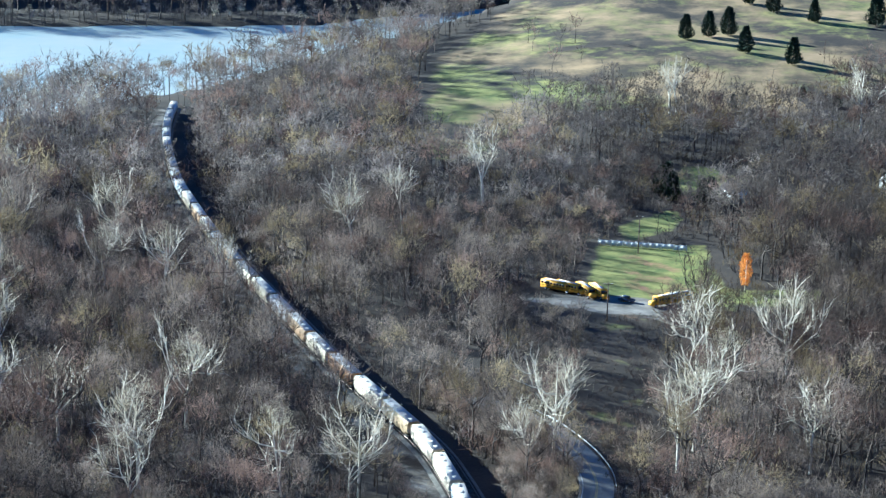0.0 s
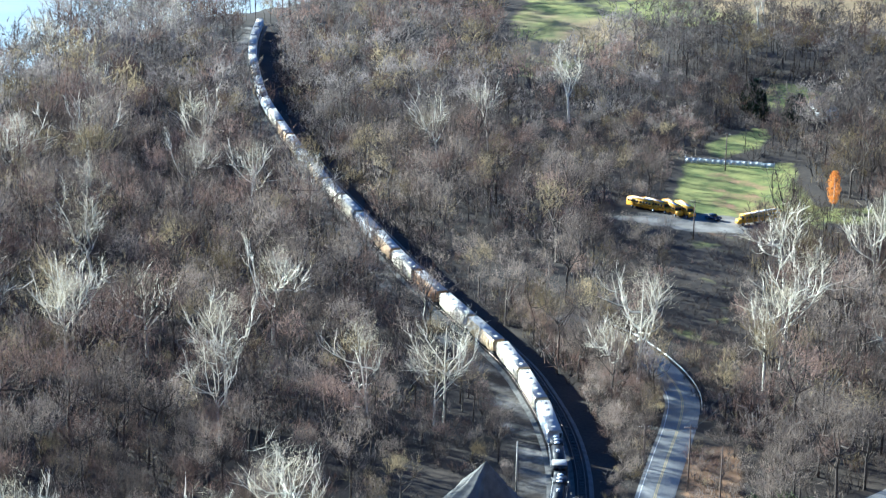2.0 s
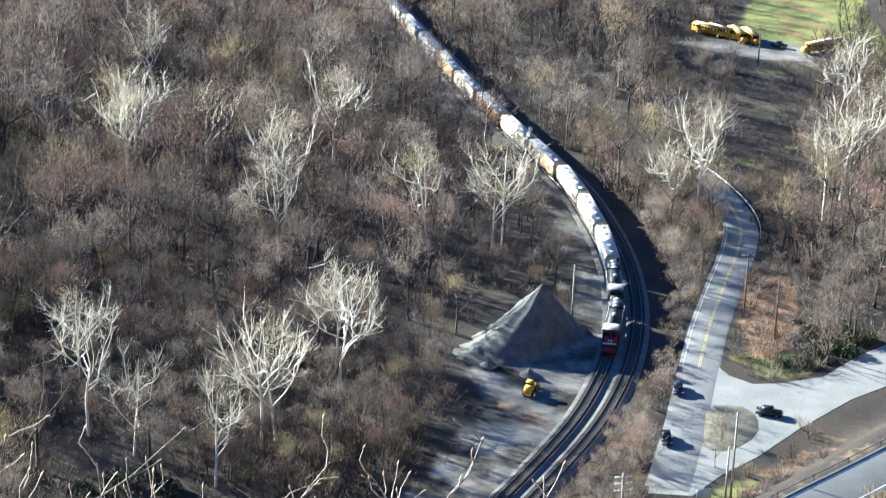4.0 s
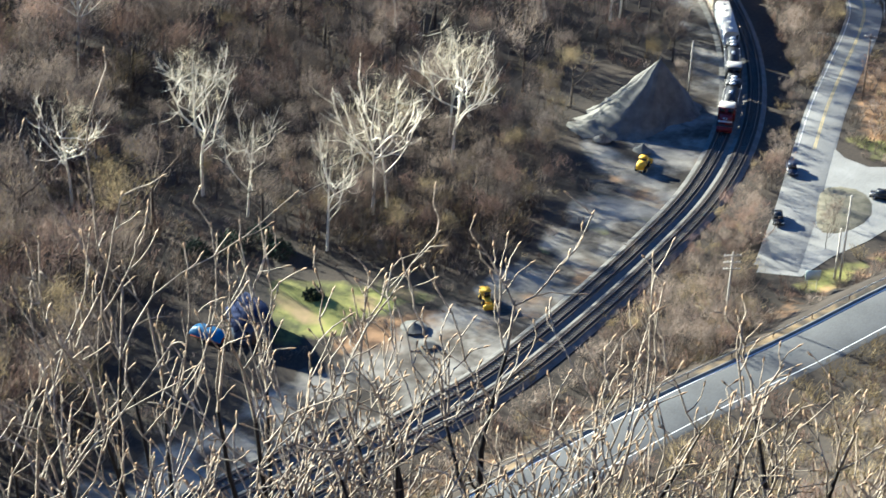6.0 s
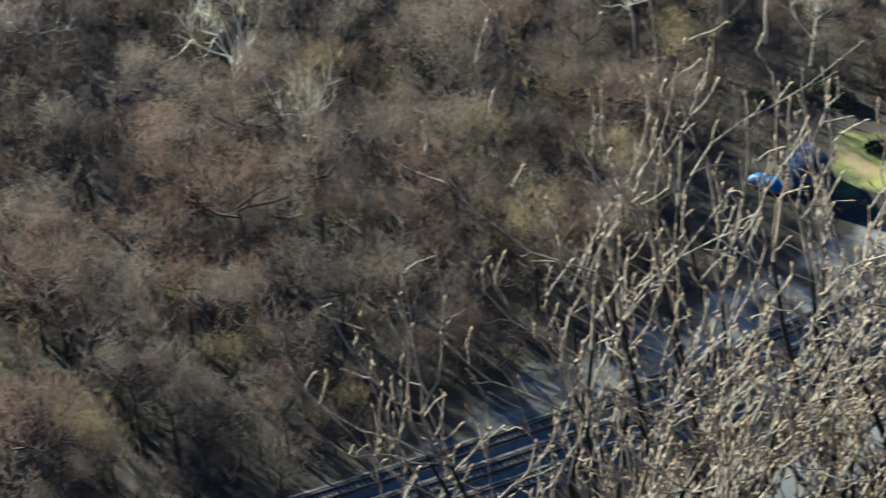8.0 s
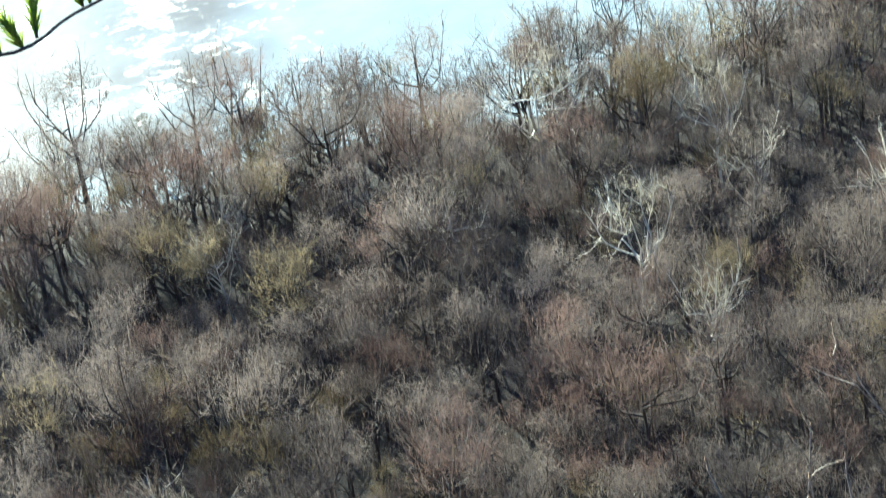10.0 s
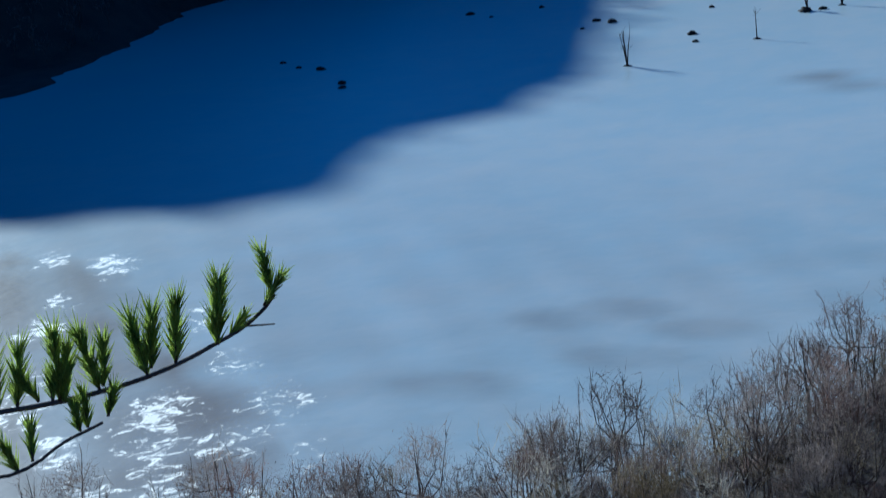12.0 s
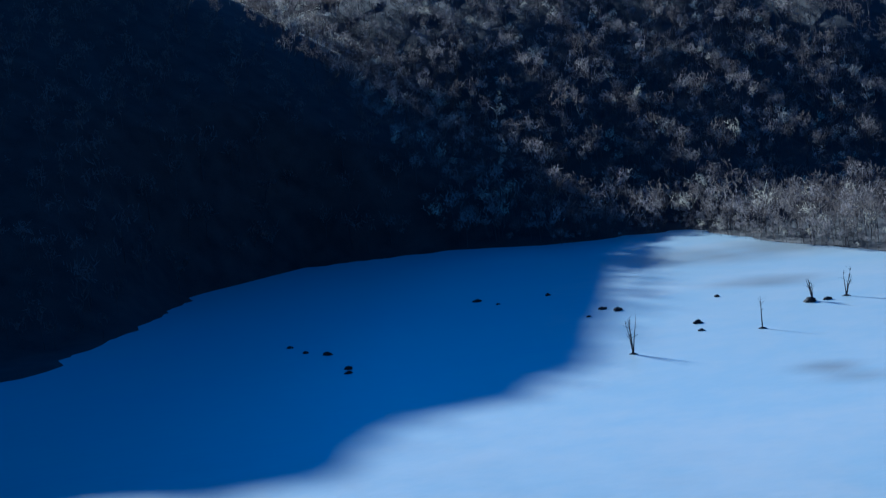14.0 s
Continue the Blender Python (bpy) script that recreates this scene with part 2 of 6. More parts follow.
# ---- materials ----
BARK = ramp_mat("grey_bark", (0.025, 0.02, 0.017), (0.10, 0.08, 0.067), 0.8, 0.95, 0.4, tone=0.25)
TWIG = ramp_mat("bare_twigs", (0.085, 0.066, 0.053), (0.345, 0.28, 0.226), 0.05, 0.9, 0.0, 6, tone=0.6, thin=0.28)
# greyer than the near twigs, with the haze of distance in the colour
HAZE_TWIG = ramp_mat("hazy_twigs", (0.09, 0.074, 0.064), (0.335, 0.287, 0.248), 0.03, 0.9, 0.0, 6, tone=0.6, thin=0.28)
OLIVE_TWIG = ramp_mat("olive_tan_twigs", (0.125, 0.094, 0.046), (0.42, 0.335, 0.19), 0.05, 0.9, 0.0, 6, tone=0.5, thin=0.28)
RED_TWIG = ramp_mat("reddish_brown_twigs", (0.085, 0.054, 0.042), (0.31, 0.215, 0.168), 0.05, 0.9, 0.0, 6, tone=0.5, thin=0.28)
# darker twig copy for the hills across the river, their shade put into it
FAR_SHADE_TWIG = ramp_mat("shade_toned_twigs", (0.07, 0.056, 0.048), (0.19, 0.155, 0.125), 0.02, 0.9, 0.0, 6, tone=0.3, thin=0.28)
PALE_BARK = ramp_mat("white_sycamore_bark", (0.52, 0.47, 0.37), (0.82, 0.77, 0.65), 0.7, 0.8, 0.3)
PALE_TWIG = ramp_mat("pale_sycamore_twigs", (0.32, 0.275, 0.19), (0.64, 0.57, 0.42), 0.15, 0.9, 0.0, 6, per_object=0.2, thin=0.28)
CEDAR = ramp_mat("cedar_needles", (0.008, 0.018, 0.012), (0.035, 0.055, 0.03), 0.6, 0.9, 0.4)
BALLAST = ramp_mat("crushed_stone_ballast", (0.06, 0.057, 0.053), (0.20, 0.19, 0.175), 0.6, 0.95, 0.8, 20)
TIE = ramp_mat("creosoted_timber", (0.012, 0.010, 0.009), (0.05, 0.04, 0.033), 1.0, 0.9, 0.5)
RAIL = ramp_mat("worn_rail_steel", (0.10, 0.07, 0.055), (0.28, 0.22, 0.19), 2.0, 0.45, 0.1, metal=0.6)
ASPHALT = ramp_mat("sun_bleached_asphalt", (0.13, 0.128, 0.124), (0.26, 0.255, 0.245), 0.12, 0.9, 0.3, 30)
DARK_ASPHALT = ramp_mat("asphalt", (0.07, 0.07, 0.072), (0.135, 0.135, 0.135), 0.15, 0.9, 0.3, 30)
GRAVEL = ramp_mat("pale_gravel", (0.165, 0.16, 0.15), (0.315, 0.308, 0.292), 0.15, 0.95, 0.5, 20)
PAINT_YELLOW = ramp_mat("road_yellow_paint", (0.36, 0.28, 0.12), (0.52, 0.42, 0.20), 0.5, 0.8, 0.1)
PAINT_WHITE = ramp_mat("road_white_paint", (0.5, 0.5, 0.48), (0.8, 0.8, 0.78), 0.5, 0.8, 0.1)
STEEL = ramp_mat("galvanised_steel", (0.35, 0.36, 0.37), (0.62, 0.63, 0.64), 1.5, 0.5, 0.1, metal=0.5)
POLE_WOOD = ramp_mat("weathered_pole_wood", (0.07, 0.05, 0.04), (0.2, 0.15, 0.115), 1.0, 0.9, 0.4)
WHITE = ramp_mat("white_paint", (0.55, 0.54, 0.51), (0.82, 0.81, 0.78), 0.6, 0.6, 0.1, per_object=0.1)


def ground_material():
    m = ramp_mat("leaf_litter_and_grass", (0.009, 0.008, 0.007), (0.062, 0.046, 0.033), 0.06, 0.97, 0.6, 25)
    nt = m.node_tree
    n, ln = nt.nodes, nt.links.new
    bsdf = n["Principled BSDF"]
    last = bsdf.inputs["Base Color"].links[0].from_socket
    coord = n.new("ShaderNodeTexCoord")
    for name, low, high, size in (("grass", (0.075, 0.10, 0.02), (0.275, 0.26, 0.07), 0.09), ("straw", (0.10, 0.078, 0.036), (0.33, 0.235, 0.12), 0.03),
                                  ("rust", (0.12, 0.065, 0.032), (0.30, 0.18, 0.09), 0.2), ("stone", (0.075, 0.066, 0.055), (0.27, 0.25, 0.22), 0.12)):
        att = n.new("ShaderNodeAttribute")
        att.attribute_name = name
        noise_a = n.new("ShaderNodeTexNoise")
        noise_a.inputs["Scale"].default_value, noise_a.inputs["Detail"].default_value = size, 9
        noise_a.inputs["Roughness"].default_value = 0.65
        ln(coord.outputs["Object"], noise_a.inputs["Vector"])
        ramp = n.new("ShaderNodeValToRGB")
        ramp.color_ramp.elements[0].position, ramp.color_ramp.elements[1].position = 0.36, 0.66
        ramp.color_ramp.elements[0].color, ramp.color_ramp.elements[1].color = (*low, 1), (*high, 1)
        ln(noise_a.outputs["Fac"], ramp.inputs["Fac"])
        edge = n.new("ShaderNodeMath")
        edge.operation = "MULTIPLY_ADD"
        edge.inputs[1].default_value = 0.9
        edge.inputs[2].default_value = -0.45
        ln(noise_a.outputs["Fac"], edge.inputs[0])
        total = n.new("ShaderNodeMath")
        ln(att.outputs["Fac"], total.inputs[0])
        ln(edge.outputs[0], total.inputs[1])
        cut = n.new("ShaderNodeMapRange")
        cut.inputs["From Min"].default_value, cut.inputs["From Max"].default_value = 0.38, 0.62
        ln(total.outputs[0], cut.inputs["Value"])
        mix = n.new("ShaderNodeMix")
        mix.data_type = "RGBA"
        ln(cut.outputs[0], mix.inputs["Factor"])
        ln(last, mix.inputs["A"])
        ln(ramp.outputs["Color"], mix.inputs["B"])
        last = mix.outputs["Result"]
    ln(last, bsdf.inputs["Base Color"])
    return m


def water_material():
    m = bpy.data.materials.new("muddy_river_water")
    m.use_nodes = True
    n, ln = m.node_tree.nodes, m.node_tree.links.new
    bsdf = n["Principled BSDF"]
    coord = n.new("ShaderNodeTexCoord")
    bank = n.new("ShaderNodeTexNoise")
    bank.inputs["Scale"].default_value, bank.inputs["Detail"].default_value, bank.inputs["Distortion"].default_value = 0.006, 6, 1.5
    ln(coord.outputs["Object"], bank.inputs["Vector"])
    ramp = n.new("ShaderNodeValToRGB")
    ramp.color_ramp.elements[0].position, ramp.color_ramp.elements[1].position = 0.35, 0.7
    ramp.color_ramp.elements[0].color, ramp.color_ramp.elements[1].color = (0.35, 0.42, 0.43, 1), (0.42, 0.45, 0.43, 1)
    riffle = n.new("ShaderNodeTexNoise")
    riffle.inputs["Scale"].default_value, riffle.inputs["Detail"].default_value = 0.05, 8
    riffle.inputs["Roughness"].default_value = 0.7
    ln(coord.outputs["Object"], riffle.inputs["Vector"])
    both = n.new("ShaderNodeMath")
    both.operation = "MULTIPLY_ADD"
    both.inputs[1].default_value = 0.9
    shift = n.new("ShaderNodeMath")
    shift.inputs[1].default_value = -0.45
    ln(bank.outputs["Fac"], shift.inputs[0])
    ln(riffle.outputs["Fac"], both.inputs[0])
    ln(shift.outputs[0], both.inputs[2])
    ln(both.outputs[0], ramp.inputs["Fac"])
    # white water over the ledges
    att = n.new("ShaderNodeAttribute")
    att.attribute_name = "rapids"
    stretch = n.new("ShaderNodeMapping")
    stretch.inputs["Rotation"].default_value = (0, 0, radians(-45))
    stretch.inputs["Scale"].default_value = (0.2, 0.17, 1)
    ln(coord.outputs["Object"], stretch.inputs["Vector"])
    foam = n.new("ShaderNodeTexNoise")
    foam.inputs["Scale"].default_value, foam.inputs["Detail"].default_value, foam.inputs["Roughness"].default_value = 1.0, 6, 0.74
    foam.inputs["Distortion"].default_value = 0.8
    ln(stretch.outputs[0], foam.inputs["Vector"])
    total = n.new("ShaderNodeMath")
    ln(att.outputs["Fac"], total.inputs[0])
    ln(foam.outputs["Fac"], total.inputs[1])
    cut = n.new("ShaderNodeMapRange")
    cut.inputs["From Min"].default_value, cut.inputs["From Max"].default_value = 0.955, 1.03
    ln(total.outputs[0], cut.inputs["Value"])
    mix = n.new("ShaderNodeMix")
    mix.data_type = "RGBA"
    mix.inputs["B"].default_value = (0.86, 0.82, 0.70, 1)
    ln(cut.outputs[0], mix.inputs["Factor"])
    ln(ramp.outputs["Color"], mix.inputs["A"])
    silt = n.new("ShaderNodeMix")
    silt.data_type = "RGBA"
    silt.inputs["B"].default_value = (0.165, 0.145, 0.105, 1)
    churn = n.new("ShaderNodeAttribute")
    churn.attribute_name = "silt"
    ln(churn.outputs["Fac"], silt.inputs["Factor"])
    ln(ramp.outputs["Color"], silt.inputs["A"])
    ln(silt.outputs["Result"], mix.inputs["A"])
    ln(mix.outputs["Result"], bsdf.inputs["Base Color"])
    rough = n.new("ShaderNodeMapRange")
    rough.inputs["To Min"].default_value, rough.inputs["To Max"].default_value = 0.3, 0.8
    ln(cut.outputs[0], rough.inputs["Value"])
    ln(rough.outputs[0], bsdf.inputs["Roughness"])
    bsdf.inputs["IOR"].default_value = 1.33
    bsdf.inputs["Specular IOR Level"].default_value = 0.4
    wave = n.new("ShaderNodeTexNoise")
    wave.inputs["Scale"].default_value, wave.inputs["Detail"].default_value = 0.16, 8
    ln(coord.outputs["Object"], wave.inputs["Vector"])
    b = n.new("ShaderNodeBump")
    b.inputs["Strength"].default_value, b.inputs["Distance"].default_value = 0.3, 0.5
    ln(wave.outputs["Fac"], b.inputs["Height"])
    ln(b.outputs["Normal"], bsdf.inputs["Normal"])
    return m


# ---- ground and water ----
def lines_of(parts):
    return np.unique(np.concatenate([np.arange(a, b, s) for a, b, s in parts]).round(2))


def grid(xs, ys):
    gx, gy = np.meshgrid(xs, ys)
    i = (np.arange(len(ys) - 1)[:, None] * len(xs) + np.arange(len(xs) - 1)).ravel()
    k = len(xs)
    return gx.ravel(), gy.ravel(), np.concatenate([np.stack([i, i + 1, i + k], 1), np.stack([i + 1, i + k + 1, i + k], 1)])


YARD = [(9, 352), (-1, 352), (-14, 350), (-19, 338), (-17, 326), (-19, 312), (-22, 300), (-28, 286), (-39, 268), (-50, 254), (-60, 238), (-72, 222), (-86, 204), (-92, 180), (-78, 180), (-60, 200), (-36, 232), (-20, 262), (-4, 300), (6, 330)]
LAWN = [(-60, 260), (-64, 270), (-63, 276), (-53, 282), (-43, 282), (-35, 279), (-38, 272), (-47, 266), (-48, 259), (-55, 256)]
CUT = [(36, 418), (44, 418), (50, 464), (57, 509), (63, 552), (82, 566), (80, 634), (46, 630), (40, 560), (38, 507), (33, 462)]
HILL_LAWN = [(84, 750), (97, 759), (109, 737), (104, 711), (92, 700), (80, 712)]
LOW_LAWN = [(56, 656), (77, 686), (80, 673), (74, 650), (57, 634)]
MEADOW = [(38, 566), (84, 558), (82, 632), (47, 634)]
BUS_LOT = [(20, 566), (38, 574), (62, 570), (76, 562), (66, 552), (46, 552)]
LANE = [(20, 350), (26, 347), (28, 343), (32, 340), (37, 341), (45, 345), (52, 355), (90, 395), (112, 396), (70, 356), (49, 336), (39, 323), (31, 311), (25, 304), (20, 296), (13, 296), (15, 312), (18, 330)]
BANK = [(29, 384), (37, 396), (45, 394), (44, 366), (38, 351), (30, 350)]

def build_ground():
    xs = lines_of([(-9000, -3000, 1000), (-3000, -1600, 100), (-1600, -260, 28), (-260, -120, 7), (-120, 110, 3), (110, 300, 12), (300, 1200, 45), (1200, 9001, 900)])
    ys = lines_of([(-3000, -100, 300), (-100, 170, 10), (170, 480, 3), (480, 720, 5), (720, 1400, 16), (1400, 2600, 45), (2600, 9001, 800)])
    x, y, f = grid(xs, ys)
    z = ground_z(x, y)
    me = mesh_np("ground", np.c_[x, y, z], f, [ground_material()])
    n = 0.78 * x - 0.625 * y + 152
    edge = 0.5 + 0.5 * wobble(x, y, 9)
    slope = smooth(9, 14, n) * smooth(60, 30, n) * (x > -15)
    grass = np.maximum.reduce([0.5 * smooth(0, 3, depth_in(x, y, YARD)) * smooth(0.25, 0.5, wobble(x, y, 8, 7.0)) * (y > 290), 0.7 * smooth(-4, 4, depth_in(x, y, LAWN) + 2.5 * wobble(x, y, 6, 2.0)) * (0.8 + 0.2 * wobble(x, y, 9, 5.0)), 0.72 * smooth(-4, 5, depth_in(x, y, MEADOW)), 0.7 * smooth(-4, 3, depth_in(x, y, HILL_LAWN)), 0.7 * smooth(-4, 3, depth_in(x, y, LOW_LAWN)), 0.6 * smooth(-3, 3, depth_in(x, y, [(72, 566), (108, 560), (116, 586), (74, 579)])),
                               0.55 * smooth(-6, 6, depth_in(x, y, CUT)) * edge, 0.72 * smooth(-10, 10, depth_in(x, y, ROCKY_FIELD)) * (0.62 + 0.38 * wobble(x, y, 45, 1.0)), 0.75 * smooth(-4, 12, depth_in(x, y, ROCKY_FIELD)) * smooth(45, 15, x) * smooth(960, 880, y),
                               0.56 * smooth(-2, 3, depth_in(x, y, [(27, 352), (33, 341), (41, 343), (48, 350), (44, 357), (34, 356)])), 0.5 * smooth(-2, 3, depth_in(x, y, [(17, 293), (25, 303), (36, 309), (33, 300), (22, 287)])), 0.2 * slope * edge])
    straw = np.maximum.reduce([0.56 * smooth(-1, 3, depth_in(x, y, LAWN)) * smooth(0.0, 0.3, wobble(x, y, 7, 8.0)), 0.72 * smooth(-15, 12, depth_in(x, y, ROCKY_FIELD)) * (0.66 + 0.36 * wobble(x, y, 60, 3.0)), 0.55 * smooth(-8, 0, n) * smooth(3, -2, n) * (x > -20), 0.5 * smooth(-3, 3, depth_in(x, y, BANK)) * edge, 0.6 * edge * smooth(-2, 2, depth_in(x, y, [(38, 322), (50, 334), (75, 358), (78, 346), (46, 310), (33, 307)]))])
    rust = np.maximum.reduce([0.52 * smooth(0, 3, depth_in(x, y, YARD)) * smooth(0.1, 0.4, wobble(x, y, 10, 4.0)) * (y > 262), 0.62 * smooth(-2, 3, depth_in(x, y, BANK)), 0.6 * smooth(-3, 3, depth_in(x, y, [(-50, 258), (-47, 268), (-38, 274), (-30, 276), (-34, 262), (-42, 256)])), 0.5 * smooth(0, 14, depth_in(x, y, CUT)) * (edge > 0.45),
                              0.45 * smooth(-22, -12, n) * smooth(-5, -12, n) * (y < 320)])
    stone = np.maximum.reduce([0.9 * smooth(-3, 2, depth_in(x, y, YARD)) * (0.60 + 0.36 * wobble(x, y, 7, 1.2)), 0.6 * smooth(6.0, 3.5, away(x, y, offset(TRACK, 4.5)[::6])) * (0.75 + 0.25 * wobble(x, y, 5, 2.0)), 0.9 * smooth(-1, 2, depth_in(x, y, BUS_LOT))])
    for name, val in (("grass", grass), ("straw", straw), ("rust", rust), ("stone", stone)):
        me.attributes.new(name, "FLOAT", "POINT").data.foreach_set("value", val.astype(np.float32))
    tagged(new("ground", me), "valley floor of brown leaf litter with grass and gravel", "ground", kind="structure")
    wx, wy, wf = grid(lines_of([(-1700, -600, 25), (-600, -150, 4), (-150, 260, 25)]), lines_of([(-400, 150, 40), (150, 560, 3.5), (560, 1400, 20)]))
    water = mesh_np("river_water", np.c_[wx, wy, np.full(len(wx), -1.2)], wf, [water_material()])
    rapid = np.zeros_like(wx)
    for fx_, fy_, fr in ((-510, 495, 8), (-528, 472, 9), (-497, 437, 8), (-479, 491, 9), (-464, 454, 7), (-445, 422, 8), (-408, 381, 7), (-400, 443, 8), (-362, 412, 8), (-325, 385, 9), (-348, 357, 13), (-324, 360, 11), (-393, 361, 9),
                         (-353, 378, 7), (-317, 329, 9), (-327, 317, 9), (-309, 312, 7), (-359, 339, 7), (-293, 353, 6), (-289, 325, 6), (-268, 330, 5)):
        along, over = (wy - fy_ - wx + fx_) * 0.7071, (wy - fy_ + wx - fx_) * 0.7071
        rapid = np.maximum(rapid, 0.47 * smooth(fr * 2.6, 0.5 * fr, np.hypot(along * 0.5, over)))
    muddy = [(-625, 495), (-539, 499), (-496, 497), (-445, 468), (-402, 431), (-362, 408), (-320, 380), (-297, 354), (-273, 282), (-330, 200), (-900, 200), (-900, 560)]
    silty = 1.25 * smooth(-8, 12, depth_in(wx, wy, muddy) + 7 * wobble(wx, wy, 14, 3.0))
    # the near water as a whole browner and darker
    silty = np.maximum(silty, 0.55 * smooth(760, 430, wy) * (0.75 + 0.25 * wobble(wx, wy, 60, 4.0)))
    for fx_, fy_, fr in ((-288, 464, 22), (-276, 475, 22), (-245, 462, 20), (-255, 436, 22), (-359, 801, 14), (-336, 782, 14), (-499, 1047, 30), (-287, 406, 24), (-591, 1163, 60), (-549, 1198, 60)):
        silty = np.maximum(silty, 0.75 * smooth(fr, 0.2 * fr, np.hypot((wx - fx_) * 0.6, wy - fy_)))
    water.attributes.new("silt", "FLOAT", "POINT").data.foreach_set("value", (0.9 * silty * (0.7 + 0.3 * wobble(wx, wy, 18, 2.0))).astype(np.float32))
    rapid = rapid * (0.92 + 0.16 * wobble(wx, wy, 16, 5.0))
    water.attributes.new("rapids", "FLOAT", "POINT").data.foreach_set("value", rapid.astype(np.float32))
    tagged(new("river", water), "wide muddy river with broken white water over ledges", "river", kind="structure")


build_ground()


# ---- railway ----
def build_track(name, line, label):
    t = thing(name, pose(0, 0, 0), label, "railway track", "tracks", "structure")
    part("ballast", ribbon(line, (-2.3, -1.5, 1.5, 2.3), (0.02, 0.34, 0.34, 0.02)), BALLAST, t)
    ties = Shape()
    d = np.gradient(line, axis=0)
    ang = np.degrees(np.arctan2(d[:, 1], d[:, 0]))
    for k in range(0, len(line)):
        ties.box((0.24, 2.6, 0.16), (line[k][0], line[k][1], 0.36), 0, ang[k])
        ties.box((0.24, 2.6, 0.16), (*(line[k] + d[k] * 0.5), 0.36), 0, ang[k])
    tie_ob = part("ties", ties, TIE, t)
    tagged(tie_ob, kind="stuff")
    for o in (-0.75, 0.75):
        part("rail", ribbon(line, (o - 0.06, o - 0.04, o + 0.04, o + 0.06), (0.43, 0.60, 0.60, 0.43)), RAIL, t)
        part("dark_band", ribbon(line, (o * 1.32 - 0.38, o * 1.32 + 0.38), (0.452, 0.452)), TIE, t, "dark strip beside the rail")
    return t


build_track("track", TRACK, "railway track with dark ties on pale ballast curving through the woods")
build_track("track", offset(TRACK, -4.4)[150:], "second main track with dark ties beside the first")
SIDING = offset(TRACK, 4.8)[427:]
build_track("track", SIDING, "yard siding with dark ties in the gravel yard")


# ---- roads ----
def build_road(name, line, half, mat_, label, marks, marked=None):
    t = thing(name, pose(0, 0, 0), label, "road", kind="structure")
    part("surface", ribbon(line, (-half - 0.4, -half, half, half + 0.4), (0.0, 0.10, 0.10, 0.0)), mat_, t)
    for o, w, m in marks:
        part("line", ribbon(line[:marked], (o - w / 2, o + w / 2), (0.112, 0.112)), m, t)
    return t


build_road("road", ROAD, 3.3, ASPHALT, "sun-bleached two-lane asphalt road with yellow centre lines", [(-0.16, 0.16, PAINT_YELLOW), (0.16, 0.16, PAINT_YELLOW), (2.95, 0.12, PAINT_WHITE)], int(np.argmin(np.abs(ROAD[:, 1] - 344))))
build_road("highway", offset(HIGHWAY, 1.0), 4.2, DARK_ASPHALT, "grey highway at the foot of the slope with white edge lines", [(-3.5, 0.16, PAINT_WHITE), (3.5, 0.22, PAINT_WHITE)])


def build_lane():
    poly = LANE
    bm = bmesh.new()
    vs = [bm.verts.new((px_, py_, 0.055)) for px_, py_ in poly]
    top = bm.faces.new(vs)
    bmesh.ops.triangulate(bm, faces=[top])
    me = bpy.data.meshes.new("side_road")
    bm.to_mesh(me)
    bm.free()
    me.materials.append(GRAVEL)
    tagged(new("side_road", me), "pale gravel side road and turning area by the junction", "road", kind="structure")


build_lane()


def build_island():
    outline = [(23.3, 327.5), (24.6, 330.0), (27, 330.9), (29.6, 330.5), (31.3, 328.6), (32.2, 325.4), (32, 321), (30.6, 317.4), (28.3, 314.2), (25.8, 312.4), (23.6, 312.2), (22.7, 314.5), (22.5, 318.5), (22.8, 323.5)]
    c = np.mean(outline, axis=0)
    v = [(*p, 0.03) for p in outline] + [(*(c + (np.array(p) - c) * 0.9), 0.2) for p in outline] + [(*c, 0.3)]
    n = len(outline)
    f = [t for k in range(n) for t in ((k, (k + 1) % n, n + k), ((k + 1) % n, n + (k + 1) % n, n + k), (n + k, n + (k + 1) % n, 2 * n))]
    me = Shape().add(v, f).mesh("traffic_island", ramp_mat("worn_grass_and_grit", (0.06, 0.055, 0.035), (0.26, 0.235, 0.17), 0.5, 0.95, 0.6, 9))
    tagged(new("traffic_island", me), "low island of worn grass and grit beside the junction", "traffic island", kind="structure")


build_island()


def build_guardrail(line, label, height=0.75, posts=3):
    t = thing("guardrail", pose(0, 0, 0), label, "guardrail")
    z = ground_z(*line.T)
    rail = Shape()
    for o, a, b in ((0.0, 0.45, 0.58), (0.05, 0.58, 0.64), (0.0, 0.64, 0.78)):
        ribbon(line, (o, o + 0.02, o + 0.02, o), (a, a, b, b), shape=rail)
    part("rail", rail, STEEL, t)
    for k in range(0, len(line), posts):
        part("post", Shape().box((0.15, 0.15, 0.8), (line[k][0] + 0.1, line[k][1], z[k] + 0.35)), POLE_WOOD, t)


build_guardrail(offset(ROAD, -4.1)[3:36], "white-grey steel guardrail along the outside of the road bend")
build_guardrail(offset(HIGHWAY, 6.2)[22:100], "dark galvanised guardrail along the highway edge")


# ---- trees ----
def unit(v):
    return v / (np.linalg.norm(v, axis=-1, keepdims=True) + 1e-9)


